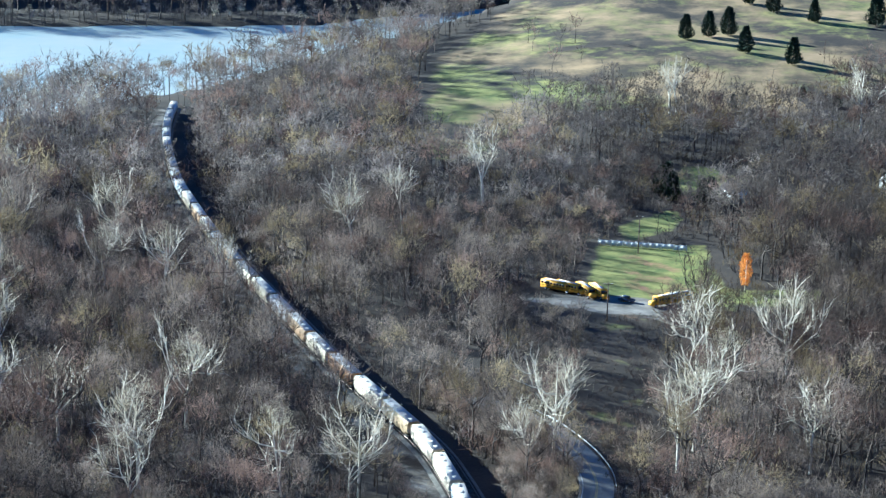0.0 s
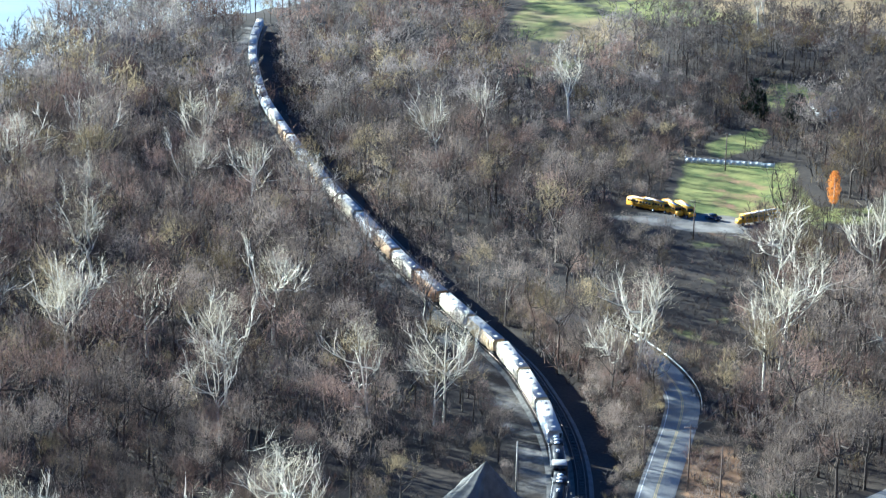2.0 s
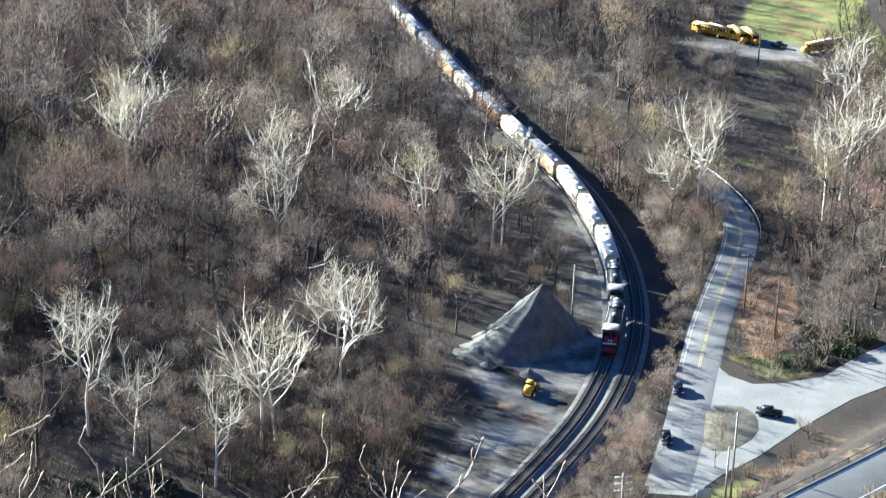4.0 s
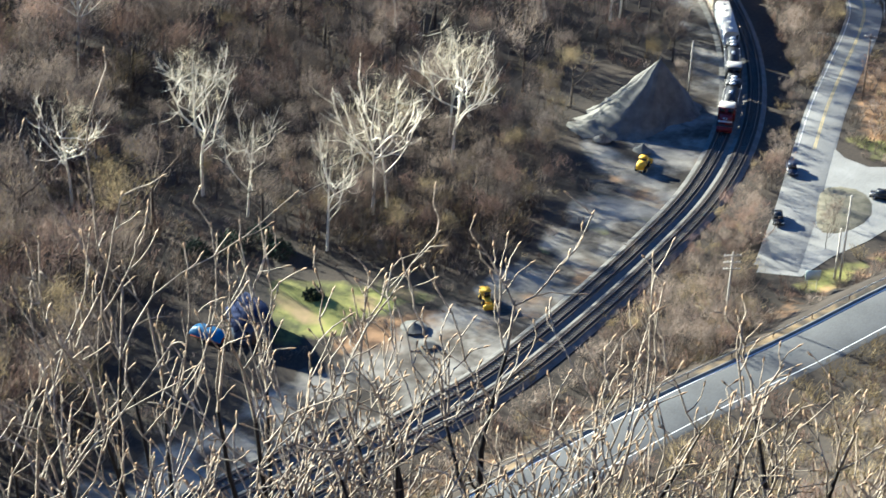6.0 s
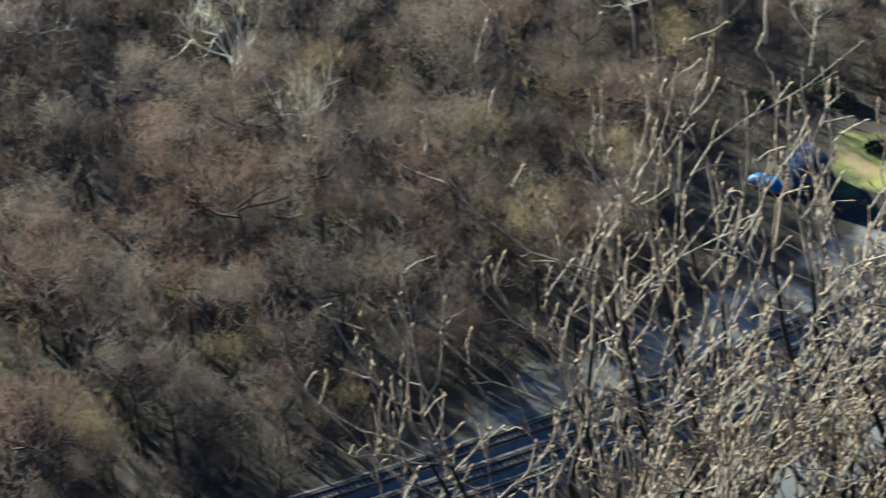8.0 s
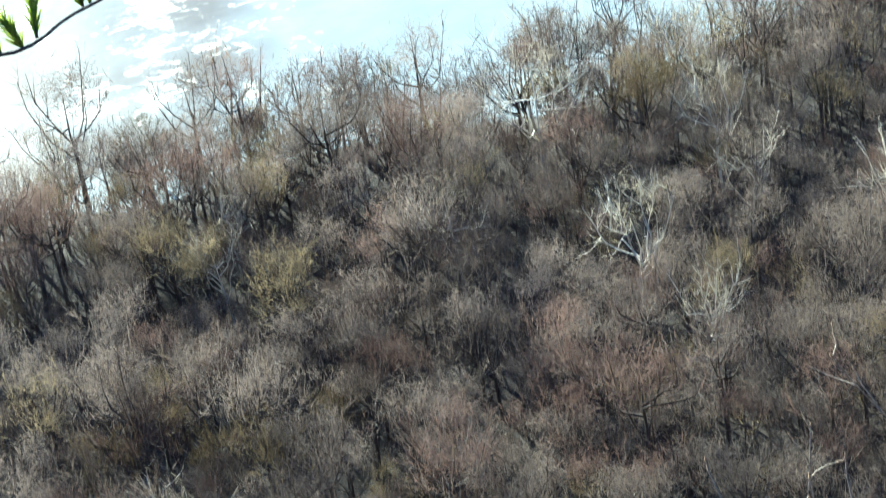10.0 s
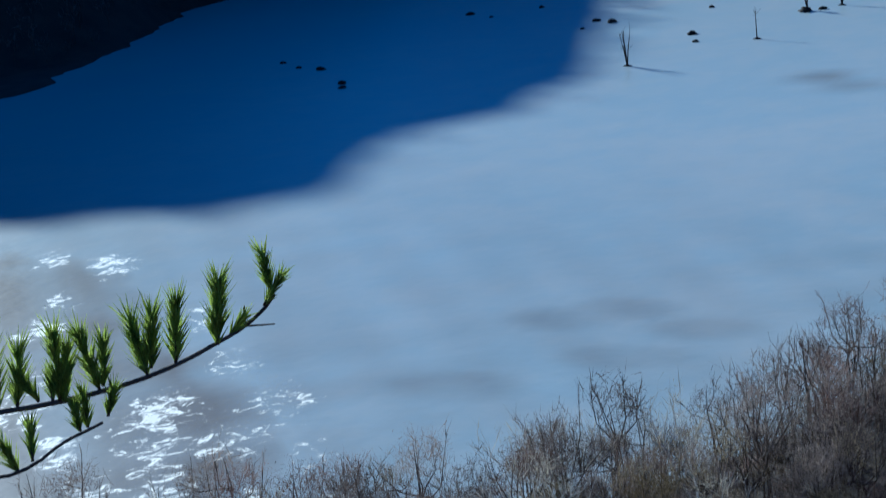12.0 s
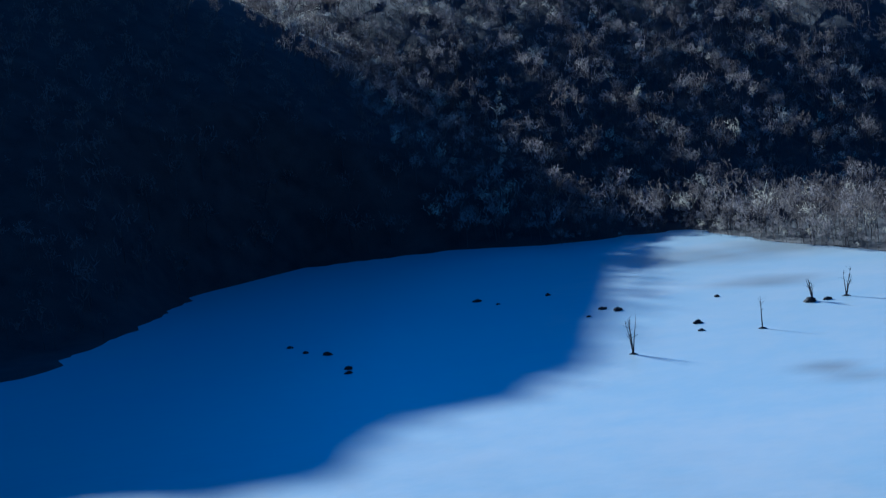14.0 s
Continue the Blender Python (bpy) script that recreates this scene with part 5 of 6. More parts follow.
def build_loader(m, label):
    t = thing("wheel_loader", m, label, "wheel loader")
    part("engine_cover", Shape().box((2.0, 2.4, 1.3), (0, 1.9, 1.9), taper=(0.9, 0.95)), YELLOW, t)
    part("chassis", Shape().box((1.6, 5.2, 0.6), (0, 0.2, 1.1)), YELLOW, t)
    cab = part("cab", Shape().box((1.6, 1.5, 1.7), (0, 0.1, 2.3), taper=(0.92, 0.9)), GLASS, t)
    part("cab_roof", Shape().box((1.8, 1.8, 0.16), (0, 0.1, 3.23)), YELLOW, cab)
    for sx in (-0.8, 0.8):
        part("cab_post", Shape().box((0.12, 0.12, 1.7), (sx * 0.95, -0.62, 2.3)), YELLOW, cab)
        part("lift_arm", Shape().box((0.25, 3.0, 0.35), (sx * 0.7, -2.0, 1.3)), YELLOW, t)
    part("bucket", Shape().box((2.9, 1.1, 1.1), (0, -3.7, 0.75), taper=(1, 0.45)), YELLOW, t)
    for sx in (-1.05, 1.05):
        for y_ in (-1.5, 1.7):
            wheel(t, sx, y_, 0.78, 0.55, YELLOW)


build_loader(pose(-7.2, 330.6, 0.02, 0, 0, 168) @ Matrix.Scale(0.72, 4), "yellow wheel loader parked on the gravel beside the pile")
build_loader(pose(-28, 277.5, 0.02, 0, 0, 20) @ Matrix.Scale(0.65, 4), "yellow loader standing at the edge of the yard")


# ---- vehicles, poles and buildings ----
def build_car(m, paint, label):
    t = thing("car", m, label, "car", "parked cars")
    part("body", Shape().box((1.8, 4.5, 0.62), (0, 0, 0.62), taper=(0.94, 0.97)), paint, t)
    cab = part("cabin", Shape().box((1.62, 2.6, 0.62), (0, 0.2, 1.2), taper=(0.82, 0.66)), GLASS, t)
    part("roof", Shape().box((1.36, 1.7, 0.06), (0, 0.2, 1.53)), paint, cab)
    part("bumper", Shape().box((1.7, 0.2, 0.3), (0, -2.28, 0.5)), paint, t)
    for sx in (-0.65, 0.65):
        part("headlight", Shape().box((0.35, 0.08, 0.18), (sx, -2.24, 0.75)), WHITE, t)
    for sx in (-0.82, 0.82):
        for y_ in (-1.4, 1.35):
            wheel(t, sx, y_, 0.33, 0.22)


CAR_BLACK = ramp_mat("black_car_paint", (0.008, 0.008, 0.01), (0.02, 0.02, 0.024), 0.6, 0.25, 0.0, spec=0.5)
CAR_BLUE = ramp_mat("dark_blue_car_paint", (0.012, 0.02, 0.045), (0.02, 0.035, 0.08), 0.6, 0.3, 0.0, spec=0.5)
build_car(pose(34, 327.5, 0.06, 0, 0, 80), CAR_BLACK, "black car parked on the pale turning area")
build_car(pose(18.6, 335, 0.11, 0, 0, 4), CAR_BLUE, "dark blue car driving on the bleached road")
# added car: mostly a cast shadow darkens this spot
build_car(pose(16.2, 315, 0.11, 0, 0, 5), CAR_BLACK, "dark car put in for the shadow across the road edge")
build_car(pose(-25.8, 208.6, 0.12, 0, 0, -39), CAR_BLUE, "dark blue car on the highway at the foot of the slope")
build_car(pose(52, 566, 0.1, 0, 0, 60), CAR_BLUE, "dark car parked beside the school buses")


def build_bus(m):
    t = thing("school_bus", m, "yellow school bus with a white roof parked on gravel", "bus", "school buses")
    part("body", Shape().box((2.4, 8.6, 2.1), (0, 0.8, 1.75), taper=(0.95, 0.99)), BUS_YELLOW, t)
    part("roof", Shape().box((2.2, 8.4, 0.25), (0, 0.8, 2.9), taper=(0.8, 0.97)), BUS_YELLOW, t)
    part("roof_panel", Shape().box((1.0, 6.4, 0.05), (0, 0.8, 3.04)), WHITE, t, "white roof panel")
    part("bonnet", Shape().box((2.0, 1.7, 1.1), (0, -4.2, 1.15), taper=(0.9, 0.9)), BUS_YELLOW, t)
    part("windscreen", Shape().box((1.9, 0.06, 0.9), (0, -3.5, 2.2)), GLASS, t)
    for sx in (-1.2, 1.2):
        for y_ in np.linspace(-2.6, 4.4, 8):
            part("window", Shape().box((0.05, 0.7, 0.6), (sx * 0.99, float(y_), 2.2)), GLASS, t)
        part("stripe", Shape().box((0.04, 8.4, 0.12), (sx * 1.01, 0.8, 1.5)), RUBBER, t)
        for y_ in (-3.9, 3.2):
            wheel(t, sx * 0.9, y_, 0.48, 0.3)
    return t


bus = build_bus(pose(33, 575.5, 0.05, 0, 0, 55))
for bx, by, a in ((41, 571.5, 22), (44.5, 570.5, 20), (62.5, 563, -58), (36.5, 574, 50), (66, 566, -60)):
    copy_thing(bus, pose(bx, by, 0.05, 0, 0, a))


def build_pole(x_, y_, h, arms, label, wood=POLE_WOOD, turn=0.0):
    g = float(ground_z(x_, y_))
    t = thing("utility_pole", pose(x_, y_, g, 0, 0, turn), label, "utility pole", "utility poles")
    part("pole", Shape().tube([(0, 0, -0.5), (0, 0, h)], [0.20, 0.13], 8), wood, t)
    for k in range(arms):
        arm = part("crossarm", Shape().box((2.6, 0.14, 0.16), (0, -0.16, h - 0.5 - 1.1 * k)), wood, t)
        for sx in (-1.15, -0.7, 0.7, 1.15):
            part("insulator", Shape().tube([(sx, -0.16, h - 0.42 - 1.1 * k), (sx, -0.16, h - 0.20 - 1.1 * k)], [0.05, 0.03], 6), WHITE, arm)
    return t


GREY_POLE = ramp_mat("bleached_pole_wood", (0.30, 0.27, 0.23), (0.52, 0.48, 0.42), 1.0, 0.9, 0.3)
build_pole(8.2, 272, 15.5, 3, "tall bleached utility pole with three crossarms beside the tracks", GREY_POLE, 12)
build_pole(32, 371, 13.0, 1, "dark wooden utility pole with a crossarm on the roadside bank", POLE_WOOD, 0)
build_pole(37, 359, 13.5, 0, "plain dark wooden utility pole on the bank")
build_pole(26, 296, 15.0, 0, "grey wooden utility pole beside the highway verge", GREY_POLE)
build_pole(25.2, 296.4, 9.0, 0, "short brace pole beside a taller utility pole", GREY_POLE)
build_pole(24, 381, 9.0, 1, "wooden utility pole beside the road with one crossarm", POLE_WOOD, 10)
build_pole(-0.7, 364.9, 11.0, 0, "thin pale lamp pole beside the gravel pile", GREY_POLE)
build_pole(60, 622, 12.0, 1, "far wooden utility pole in front of the white fence")
build_pole(45, 545, 11.0, 1, "wooden utility pole in the cleared strip below the bus lot")


def build_wires():
    w = Shape()
    for o in (-1.1, 1.1):
        a, b = np.array([32 + o, 371, 12.9]), np.array([60 + o, 435, 13.0])
        pts = [a + (b - a) * u - np.array([0, 0, 1.6 * 4 * u * (1 - u)]) for u in np.linspace(0, 1, 9)]
        w.tube(pts, [0.03] * 9, 3, cap=False)
        a, b = np.array([24 + o, 381, 8.6]), np.array([32 + o, 371, 11.8])
        w.tube([a, (a + b) / 2 - np.array([0, 0, 0.4]), b], [0.03] * 3, 3, cap=False)
    t = new("power_wires", w.mesh("power_wires", LOCO_BLACK))
    tagged(t, "thin dark power wires strung between the utility poles", "wires")


build_wires()


def build_fence():
    t = thing("fence", pose(0, 0, 0), "white board fence along the top of the green meadow", "fence")
    a, b = np.array([48.5, 632.0]), np.array([75.0, 623.5])
    n = 14
    for k in range(n + 1):
        p = a + (b - a) * k / n
        part("post", Shape().box((0.2, 0.2, 2.2), (p[0], p[1], float(ground_z(*p)) + 1.0)), WHITE, t)
    ang = math.degrees(math.atan2(*(b - a)[::-1]))
    step = np.linalg.norm(b - a) / n
    for k in range(n):
        p = a + (b - a) * (k + 0.5) / n
        part("panel", Shape().box((step * 0.82, 0.06, 1.5), (p[0], p[1], float(ground_z(*p)) + 1.05 + rng.uniform(-0.1, 0.1)), 0, ang), WHITE, t)


build_fence()


def build_house(m, w, l, h, wall, roof, label, gable=0.75):
    t = thing("house", m, label, "house")
    part("wall", Shape().box((w, l, h), (0, 0, h / 2)), wall, t)
    r = Shape()
    o = 0.4
    rise = w * 0.5 * gable
    v = [(-w / 2 - o, -l / 2 - o, h - 0.2), (0, -l / 2 - o, h + rise), (w / 2 + o, -l / 2 - o, h - 0.2), (-w / 2 - o, l / 2 + o, h - 0.2), (0, l / 2 + o, h + rise), (w / 2 + o, l / 2 + o, h - 0.2)]
    low = [(x_, y_, z_ - 0.18) for x_, y_, z_ in v]
    r.add(v + low, [(0, 1, 4), (0, 4, 3), (1, 2, 5), (1, 5, 4), (6, 10, 7), (6, 9, 10), (7, 11, 8), (7, 10, 11), (0, 6, 7), (0, 7, 1), (1, 7, 8), (1, 8, 2), (3, 4, 10), (3, 10, 9), (4, 5, 11), (4, 11, 10), (0, 3, 9), (0, 9, 6), (2, 8, 11), (2, 11, 5)])
    part("roof", r, roof, t)
    for y_ in (-l / 2, l / 2):
        g = Shape().add([(-w / 2, y_, h - 0.02), (w / 2, y_, h - 0.02), (0, y_, h + rise - 0.25), (-w / 2, y_ * 0.97, h - 0.02), (w / 2, y_ * 0.97, h - 0.02), (0, y_ * 0.97, h + rise - 0.25)], [(0, 1, 2), (3, 5, 4), (0, 2, 3), (2, 5, 3), (1, 4, 2), (4, 5, 2)])
        part("gable", g, wall, t)
    for sx in (-w * 0.25, w * 0.25):
        win = part("window", Shape().box((0.9, 0.08, 1.2), (sx, -l / 2 - 0.03, h * 0.55)), GLASS, t)
        part("window_frame", Shape().box((1.1, 0.05, 0.12), (sx, -l / 2 - 0.05, h * 0.55 - 0.66)), WHITE, win)
    part("door", Shape().box((0.95, 0.08, 2.05), (0, -l / 2 - 0.03, 1.03)), POLE_WOOD, t)
    return t


SLATE = ramp_mat("dark_shingles", (0.010, 0.014, 0.038), (0.03, 0.04, 0.09), 0.8, 0.95, 0.4, spec=0.1)
SIDING_BLUE = ramp_mat("blue_grey_siding", (0.05, 0.07, 0.12), (0.10, 0.13, 0.20), 0.8, 0.8, 0.2)
build_house(pose(-61, 261, 0, 0, 0, 24), 5.4, 6.6, 2.8, SIDING_BLUE, SLATE, "small dark house with blue-grey siding at the lawn's edge", 0.8)
build_house(pose(100, 700, 0, 0, 0, 15), 7, 9, 4.5, WHITE, SLATE, "white house among the bare trees on the hill")
build_house(pose(160, 730, 0, 0, 0, -20), 8, 6, 3.0, WHITE, WHITE, "low white building far back in the woods")

TARP = ramp_mat("blue_tarpaulin", (0.015, 0.08, 0.20), (0.05, 0.20, 0.40), 0.9, 0.5, 0.3)


def build_tarped_boat(m):
    t = thing("covered_trailer", m, "trailer under a bright blue tarpaulin beside the small house", "trailer")
    v, f = [], []
    n, k = 12, 8
    for i in range(n + 1):
        for j in range(k + 1):
            u, w_ = i / n * 2 - 1, j / k * 2 - 1
            v.append((w_ * 1.3, u * 2.8, 0.7 + 1.3 * (1 - w_ ** 4) * (1 - 0.5 * u ** 4) + 0.06 * math.sin(9 * u) * math.cos(5 * w_)))
    for i in range(n):
        for j in range(k):
            a = i * (k + 1) + j
            f += [(a, a + 1, a + k + 1), (a + 1, a + k + 2, a + k + 1)]
    part("tarpaulin", Shape().add(v, f), TARP, t, "wrinkled blue tarpaulin")
    part("bed", Shape().box((2.3, 5.2, 0.5), (0, 0, 0.65)), ramp_mat("red_oxide_paint", (0.25, 0.06, 0.03), (0.45, 0.13, 0.06), 1.0, 0.8, 0.2), t, "red trailer bed")
    for sx in (-1.1, 1.1):
        wheel(t, sx, 0.3, 0.36, 0.22)


build_tarped_boat(pose(-66.5, 258, 0.0, 0, 0, 70))


def build_sign(x_, y_, a):
    t = thing("road_sign", pose(x_, y_, float(ground_z(x_, y_)), 0, 0, a), "pale green-white rectangular road sign panel on two posts", "sign")
    part("panel", Shape().box((2.4, 0.06, 1.7), (0, 0, 2.6)), ramp_mat("faded_sign_panel", (0.40, 0.50, 0.47), (0.60, 0.68, 0.64), 0.8, 0.5, 0.0), t)
    for sx in (-0.8, 0.8):
        part("post", Shape().box((0.1, 0.1, 3.2), (sx, 0.09, 1.6)), STEEL, t)


build_sign(21.5, 292, 15)


# ---- river snags and rocks ----
ROCK = ramp_mat("wet_dark_rock", (0.012, 0.011, 0.01), (0.05, 0.045, 0.038), 0.8, 0.95, 0.5, spec=0.1)


def build_rock(x_, y_, r):
    v, f = [], []
    n, k = 10, 5
    for i in range(k + 1):
        e = math.pi / 2 * i / k
        for j in range(n):
            a = 2 * math.pi * j / n
            q = r * (0.75 + 0.5 * rng.random())
            v.append((math.cos(a) * math.cos(e) * q * 1.4, math.sin(a) * math.cos(e) * q, math.sin(e) * q * 0.8 - 0.1))
    for i in range(k):
        for j in range(n):
            a, b = i * n + j, i * n + (j + 1) % n
            f += [(a, b, a + n), (b, b + n, a + n)]
    ob = new("rock", Shape().add(v, f).mesh("rock", ROCK))
    ob.matrix_basis = pose(x_, y_, -1.25, 0, 0, rng.uniform(0, 360))
    tagged(ob, "dark wet rock standing out of the river", "rock", "river rocks")


for rx_, ry_, rr in ((-662, 1002, 2.6), (-649, 839, 2.8), (-608, 801, 2.6), (-624, 1019, 2.2), (-475, 914, 2.8), (-557, 964, 2.5), (-545, 959, 3.2), (-462, 892, 2.0), (-505, 997, 2.0), (-433, 978, 2.4), (-552, 940, 1.6), (-690, 860, 2.0), (-600, 790, 2.2), (-440, 972, 4.0), (-640, 990, 1.6), (-668, 845, 2.0)):
    build_rock(rx_, ry_, rr * 0.75)


def build_snag(x_, y_, h, stems, label):
    t = thing("snag", pose(x_, y_, -1.2), label, "dead tree", "river snags")
    s = Shape()
    for k in range(stems):
        a = rng.uniform(0, 6.28)
        lean = rng.uniform(0.08, 0.34) * h
        top = np.array([math.cos(a) * lean, math.sin(a) * lean, h * rng.uniform(0.75, 1.0)])
        s.tube([(0, 0, -0.5), top * (0.4, 0.4, 0.5), top], [0.35, 0.25, 0.08], 5)
        for _ in range(9):
            b = top * rng.uniform(0.45, 1.0)
            d = unit(rng.normal(0, 0.6, 3) + (0, 0, 0.9))
            s.slivers(b[None], d[None], np.array([h * rng.uniform(0.15, 0.32)]), np.array([0.22]), 0)
    part("stems", s, BARK, t)
    part("root_mound", Shape().tube([(-2.2, 0, 0.05), (0, 0, 0.35), (2.4, 0.3, 0.0)], [0.2, 0.8, 0.15], 7), BARK, t, "drift-covered root mound")


build_snag(-467, 832, 17, 4, "bare grey drowned tree forking out of the river")
build_snag(-431, 895, 15, 1, "single dead trunk standing in the river")
build_snag(-440, 975, 12, 5, "bushy dead shrub on a river rock")
build_snag(-427, 988, 13, 3, "bare dead shrub standing in the river")


# ---- small budding trees below the lookout ----
# thick stems near black: the shade they stand in is in the colour
BUD_SHADE_BARK = ramp_mat("shade_darkened_young_bark", (0.004, 0.003, 0.0027), (0.024, 0.018, 0.014), 3.0, 0.85, 0.4, 8)
BUD_TWIG = ramp_mat("pale_young_twigs", (0.02, 0.014, 0.011), (0.43, 0.355, 0.27), 7.0, 0.7, 0.2, 6)
BUD = ramp_mat("brown_buds", (0.12, 0.07, 0.04), (0.36, 0.26, 0.16), 6.0, 0.7, 0.2)


def budding_tree(x_, y_, top, stems, seed):
    r = np.random.default_rng(seed)
    g = float(ground_z(x_, y_))
    t = thing("budding_tree", pose(x_, y_, g), "leafless young tree with pale budding twigs below the lookout", "tree", "trees below the lookout")
    trunk, twigs, buds = Shape(), Shape(), Shape()
    high = top - g
    fork = np.array([r.normal(0, 0.1), r.normal(0, 0.1), high * 0.45])
    trunk.tube([(0, 0, -0.3), (0, 0, 0), fork * (0.4, 0.4, 0.5), fork], [0.085, 0.08, 0.052, 0.044], 8)

    def shoot(p, d, length, rad, level):
        n = (10, 6, 3)[level]
        pts, q, w = [p], p.copy(), d.copy()
        for _ in range(n):
            w = unit(w + r.normal(0, (0.12, 0.2, 0.26)[level], 3) + np.array([0, 0, 0.15]))
            q = q + w * length / n
            pts.append(q.copy())
        line = list(np.linspace(rad, (0.007, 0.0042, 0.0034)[level], n + 1))
        thick = sum(v > 0.0076 for v in line)
        if 1 < thick < n + 1:
            trunk.tube(pts[:thick], line[:thick], 5, cap=False)
            twigs.tube(pts[thick - 1:], line[thick - 1:], 4, cap=False)
        else:
            (trunk if thick > n else twigs).tube(pts, line, 5 if level < 1 else 4 - (level > 1), cap=False)
        tip = pts[-1]
        buds.tube([tip - w * 0.008, tip + w * 0.012, tip + w * 0.036], [0.0042, 0.0078, 0.0016], 3, cap=False)
        if level > 1:
            return
        for k in range(1, n + 1):
            pt, wv = pts[k], unit(pts[min(k + 1, n)] - pts[k - 1])
            kids = (1.25, 0.9)[level]
            for _ in range(int(kids) + (r.random() < kids % 1)):
                side = unit(np.cross(wv, r.normal(size=3)))
                nd = unit(wv * r.uniform(0.6, 1.0) + side * r.uniform(0.5, 0.95) + (0, 0, 0.2))
                if level == 0:
                    shoot(pt, nd, length * r.uniform(0.12, 0.34), max(line[k] * r.uniform(0.4, 0.6), 0.0062), 1)
                else:
                    shoot(pt, nd, r.uniform(0.06, 0.3), 0.005, 2)

    for k in range(stems):
        a = 2 * math.pi * (k + r.uniform(-0.3, 0.3)) / stems
        out = r.uniform(0.15, 0.46)
        d = unit(np.array([math.cos(a) * out, math.sin(a) * out, 1.0]))
        shoot(fork + np.array([0, 0, r.uniform(-0.5, 0.2)]), d, (high * 0.52) * r.uniform(0.84, 1.0), r.uniform(0.03, 0.05), 0)
    grown = float(np.percentile([v[:, 2].max() for v in twigs.v], 97.5))
    for s in (trunk, twigs, buds):
        for v in s.v:
            v[:, 2] *= high / grown
            v[:, :2] *= 1.15
    part("trunk", trunk, BUD_SHADE_BARK, t)
    part("twig_crown", twigs, BUD_TWIG, t, "pale forking twigs")
    tagged(part("bud_growth", buds, BUD, t, "small brown buds"), kind="stuff")


for k, (bx, by, top, stems) in enumerate(((-3.55, 9.1, 148.6, 4), (-3.1, 9.4, 149.0, 4), (-2.75, 9.8, 149.35, 5), (-2.35, 9.2, 148.9, 5), (-1.7, 9.7, 149.3, 5), (-1.15, 9.3, 149.25, 5),
                                          (-0.55, 9.9, 149.35, 4), (-0.05, 9.4, 149.15, 5), (0.6, 10.0, 149.1, 4), (1.3, 9.7, 149.05, 5), (2.1, 9.9, 149.1, 4), (-2.0, 10.3, 149.2, 4), (0.3, 9.1, 148.8, 5), (1.8, 9.2, 148.7, 5), (-0.8, 9.2, 148.8, 5), (-2.55, 9.0, 149.1, 4), (-3.0, 10.1, 149.3, 4), (2.6, 9.3, 148.9, 5), (-2.2, 8.6, 148.6, 4), (-1.4, 8.7, 148.5, 4), (-0.3, 8.7, 148.5, 4), (0.9, 8.7, 148.5, 4), (1.5, 8.5, 148.4, 4), (-3.3, 8.6, 148.3, 4), (2.3, 8.7, 148.4, 4))):
    budding_tree(bx, by, top, stems + 1, 40 + k)


# ---- pine at the lookout ----
PINE_BARK = ramp_mat("pine_bark", (0.05, 0.035, 0.027), (0.17, 0.125, 0.095), 6.0, 0.9, 0.5)
NEEDLE = ramp_mat("green_pine_needles", (0.06, 0.11, 0.012), (0.66, 0.74, 0.12), 40.0, 0.5, 0.0, 6, thin=0.5)
# where along the branch each tuft grows, how far it leans and how high it rises
LIMB_TUFTS = [(0.99, -0.006, 0.092), (0.955, 0.026, 0.06), (0.83, 0.004, 0.128), (0.82, 0.016, 0.10), (0.85, 0.03, 0.046), (0.72, 0.016, 0.135), (0.68, 0.010, 0.122), (0.65, -0.002, 0.112), (0.565, 0.008, 0.11), (0.55, -0.018, 0.115),
              (0.43, -0.012, 0.072), (0.45, 0.003, 0.058), (0.46, 0.010, 0.142), (0.48, 0.024, 0.105), (0.34, 0.0, 0.13), (0.37, 0.02, 0.11), (0.28, 0.006, 0.12)]
SIDE_TUFTS = [(0.86, -0.014, 0.075), (0.88, 0.006, 0.075), (0.94, 0.014, 0.062), (0.60, -0.006, 0.085), (0.66, 0.006, 0.07), (0.52, -0.004, 0.062), (0.44, 0.008, 0.08)]
PINE_LIMB = [(-2.747, 2.151, 154.034), (-2.587, 2.335, 154.022), (-2.528, 2.398, 154.02), (-2.474, 2.455, 154.023), (-2.412, 2.52, 154.033), (-2.363, 2.572, 154.049), (-2.32, 2.619, 154.07), (-2.28, 2.662, 154.093), (-2.248, 2.7, 154.127), (-2.24, 2.713, 154.148)]
PINE_SIDE = [(-2.74, 2.12, 153.95), (-2.58, 2.298, 153.919), (-2.54, 2.343, 153.922), (-2.519, 2.371, 153.934), (-2.499, 2.401, 153.953), (-2.474, 2.431, 153.964), (-2.448, 2.463, 153.977), (-2.444, 2.473, 153.992)]


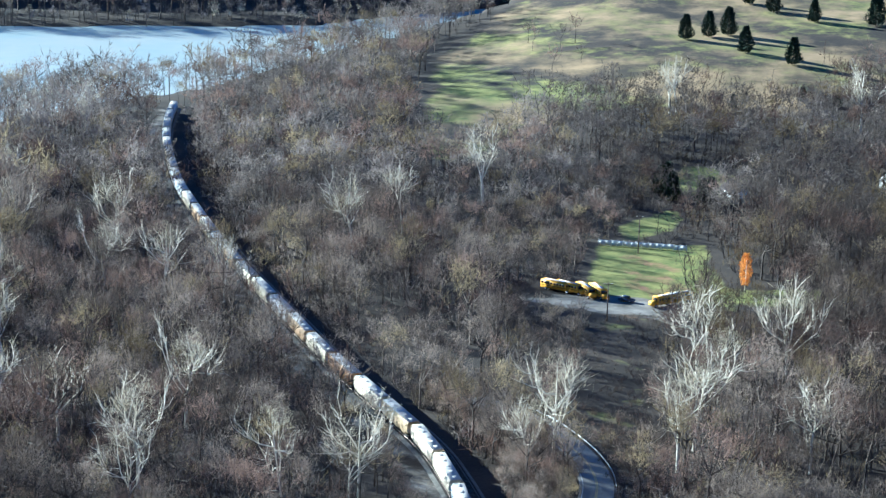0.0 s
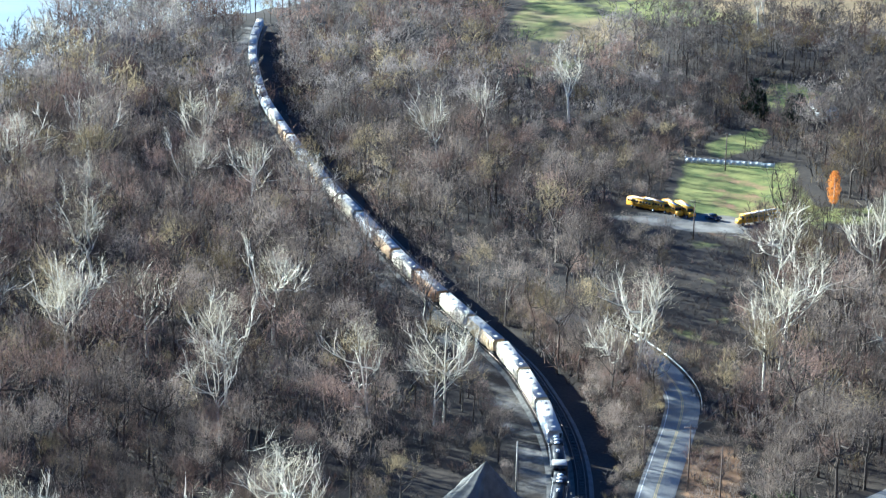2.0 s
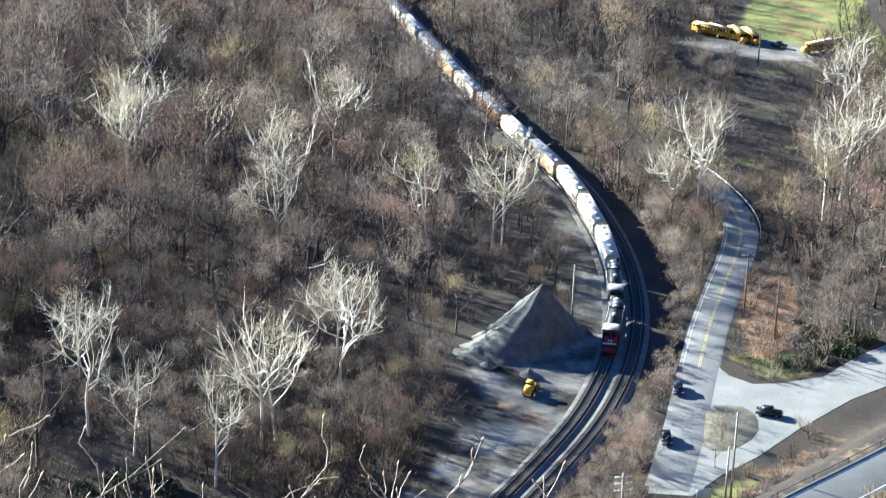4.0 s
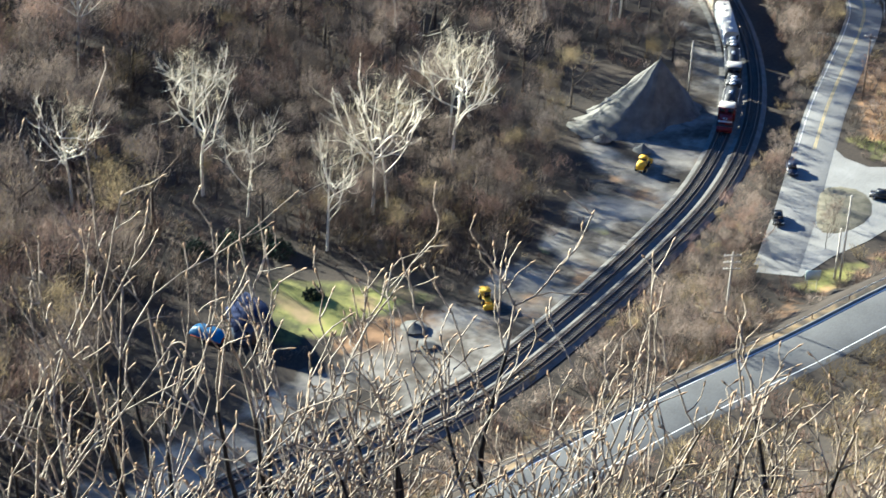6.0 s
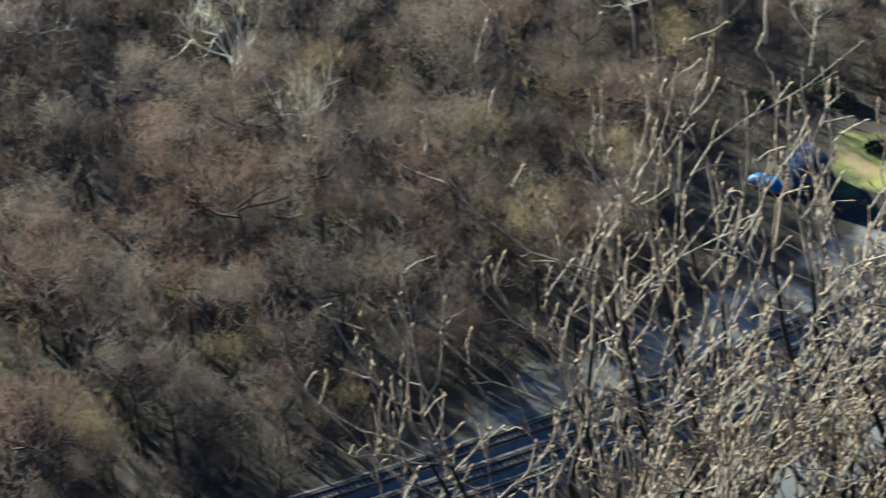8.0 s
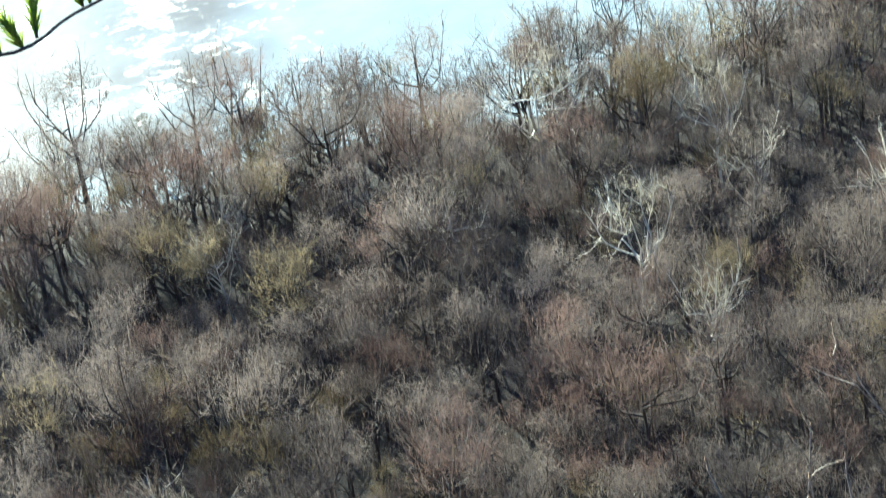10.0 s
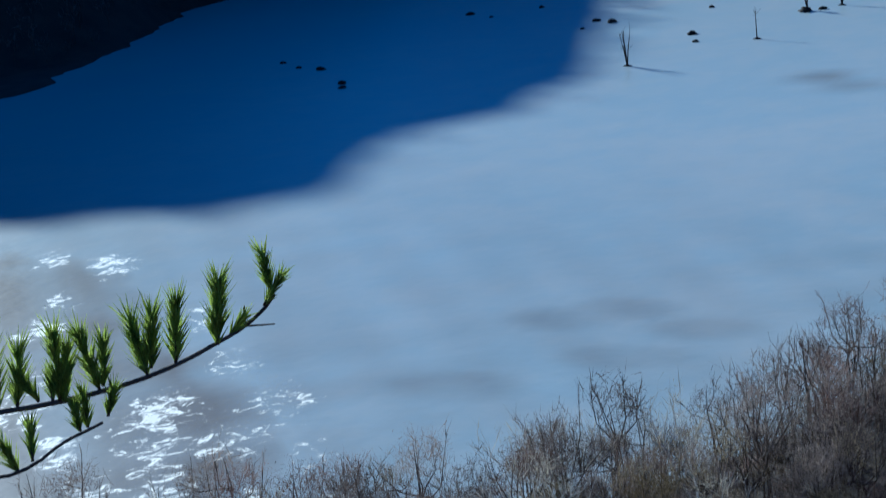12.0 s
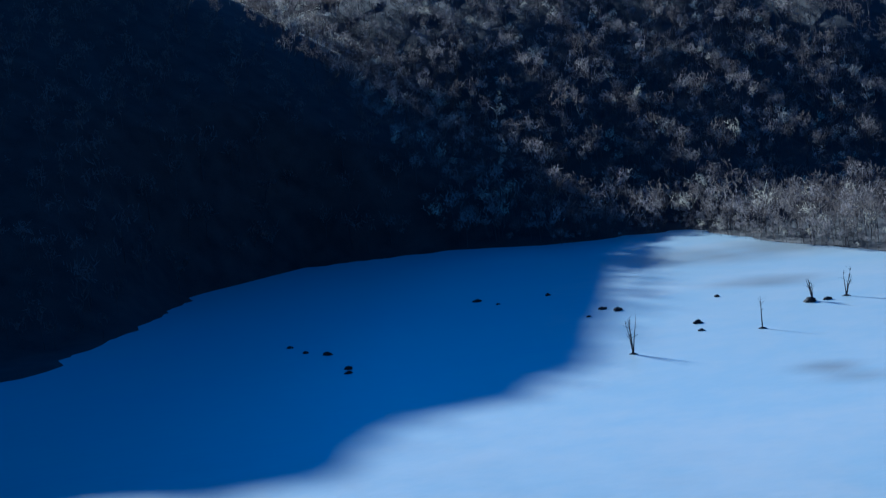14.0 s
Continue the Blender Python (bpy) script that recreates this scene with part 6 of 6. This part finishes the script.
def build_pine():
    base = np.array([-3.7, 1.6, 0.0])
    g = float(ground_z(base[0], base[1]))
    t = thing("pine_tree", pose(0, 0, 0), "pine with green needle tufts at the ends of thin branches", "tree")
    part("trunk", Shape().tube([(base[0], base[1], g - 0.3), (base[0], base[1], 154.0), (base[0] - 0.1, base[1], 159.0)], [0.13, 0.10, 0.04], 12), PINE_BARK, t)

    def limb(pts, r0, r1, whole=True):
        line = spline(([(base[0], base[1], pts[0][2] - 0.05)] if whole else []) + pts, 0.03 if whole else 0.006)
        s = Shape().tube(line, list(np.linspace(r0, r1, len(line))), 7)
        return part("branch", s, PINE_BARK, t)

    limb(PINE_LIMB, 0.010, 0.0034)
    limb(PINE_SIDE, 0.008, 0.0028)
    limb(PINE_LIMB[7:8] + [(-2.262, 2.69, 154.088), (-2.245, 2.706, 154.086)], 0.0022, 0.0012, False)
    limb(PINE_LIMB[7:8] + [(-2.279, 2.664, 154.118), (-2.277, 2.668, 154.134)], 0.0022, 0.0014, False)
    limb([(-2.95, 2.1, 152.60), (-2.60, 2.34, 152.64)], 0.012, 0.004)

    def tuft(a, b, count):
        a, b = np.array(a), np.array(b)
        axis = b - a
        l = np.linalg.norm(axis)
        axis /= l
        s = Shape()
        u = rng.uniform(0.0, 0.8, count) ** 1.2
        root = a + axis * (u * l)[:, None]
        side = unit(np.cross(np.tile(axis, (count, 1)), rng.normal(size=(count, 3))))
        way = unit(axis + side * rng.uniform(0.2, 0.72, count)[:, None])
        ln_ = np.clip(l * 0.46, 0.038, 0.056) * rng.uniform(0.7, 1.15, count)
        for _ in range(2):
            s.slivers(root, way, ln_, np.full(count, 0.0046), 0)
        p = part("needle_tuft", s, NEEDLE, t)
        part("shoot", Shape().tube([a, a + axis * l * 0.6], [0.003, 0.0018], 5), PINE_BARK, p)

    for pts, tufts in ((PINE_LIMB, LIMB_TUFTS), (PINE_SIDE, SIDE_TUFTS)):
        line = spline(pts, 0.01)
        for u, lean, rise in tufts:
            a = line[int(u * len(line))] + (0, 0, 0.004)
            b = a + (lean, lean, rise)
            tuft(a + rng.normal(0, 0.004, 3), b + rng.normal(0, 0.009, 3), int(1200 * rise))
    for a, b in (((-2.62, 2.33, 152.64), (-2.55, 2.40, 152.70)), ((-2.63, 2.32, 152.62), (-2.53, 2.39, 152.66)), ((-2.64, 2.33, 152.63), (-2.57, 2.40, 152.73))):
        tuft(a, b, 80)


build_pine()
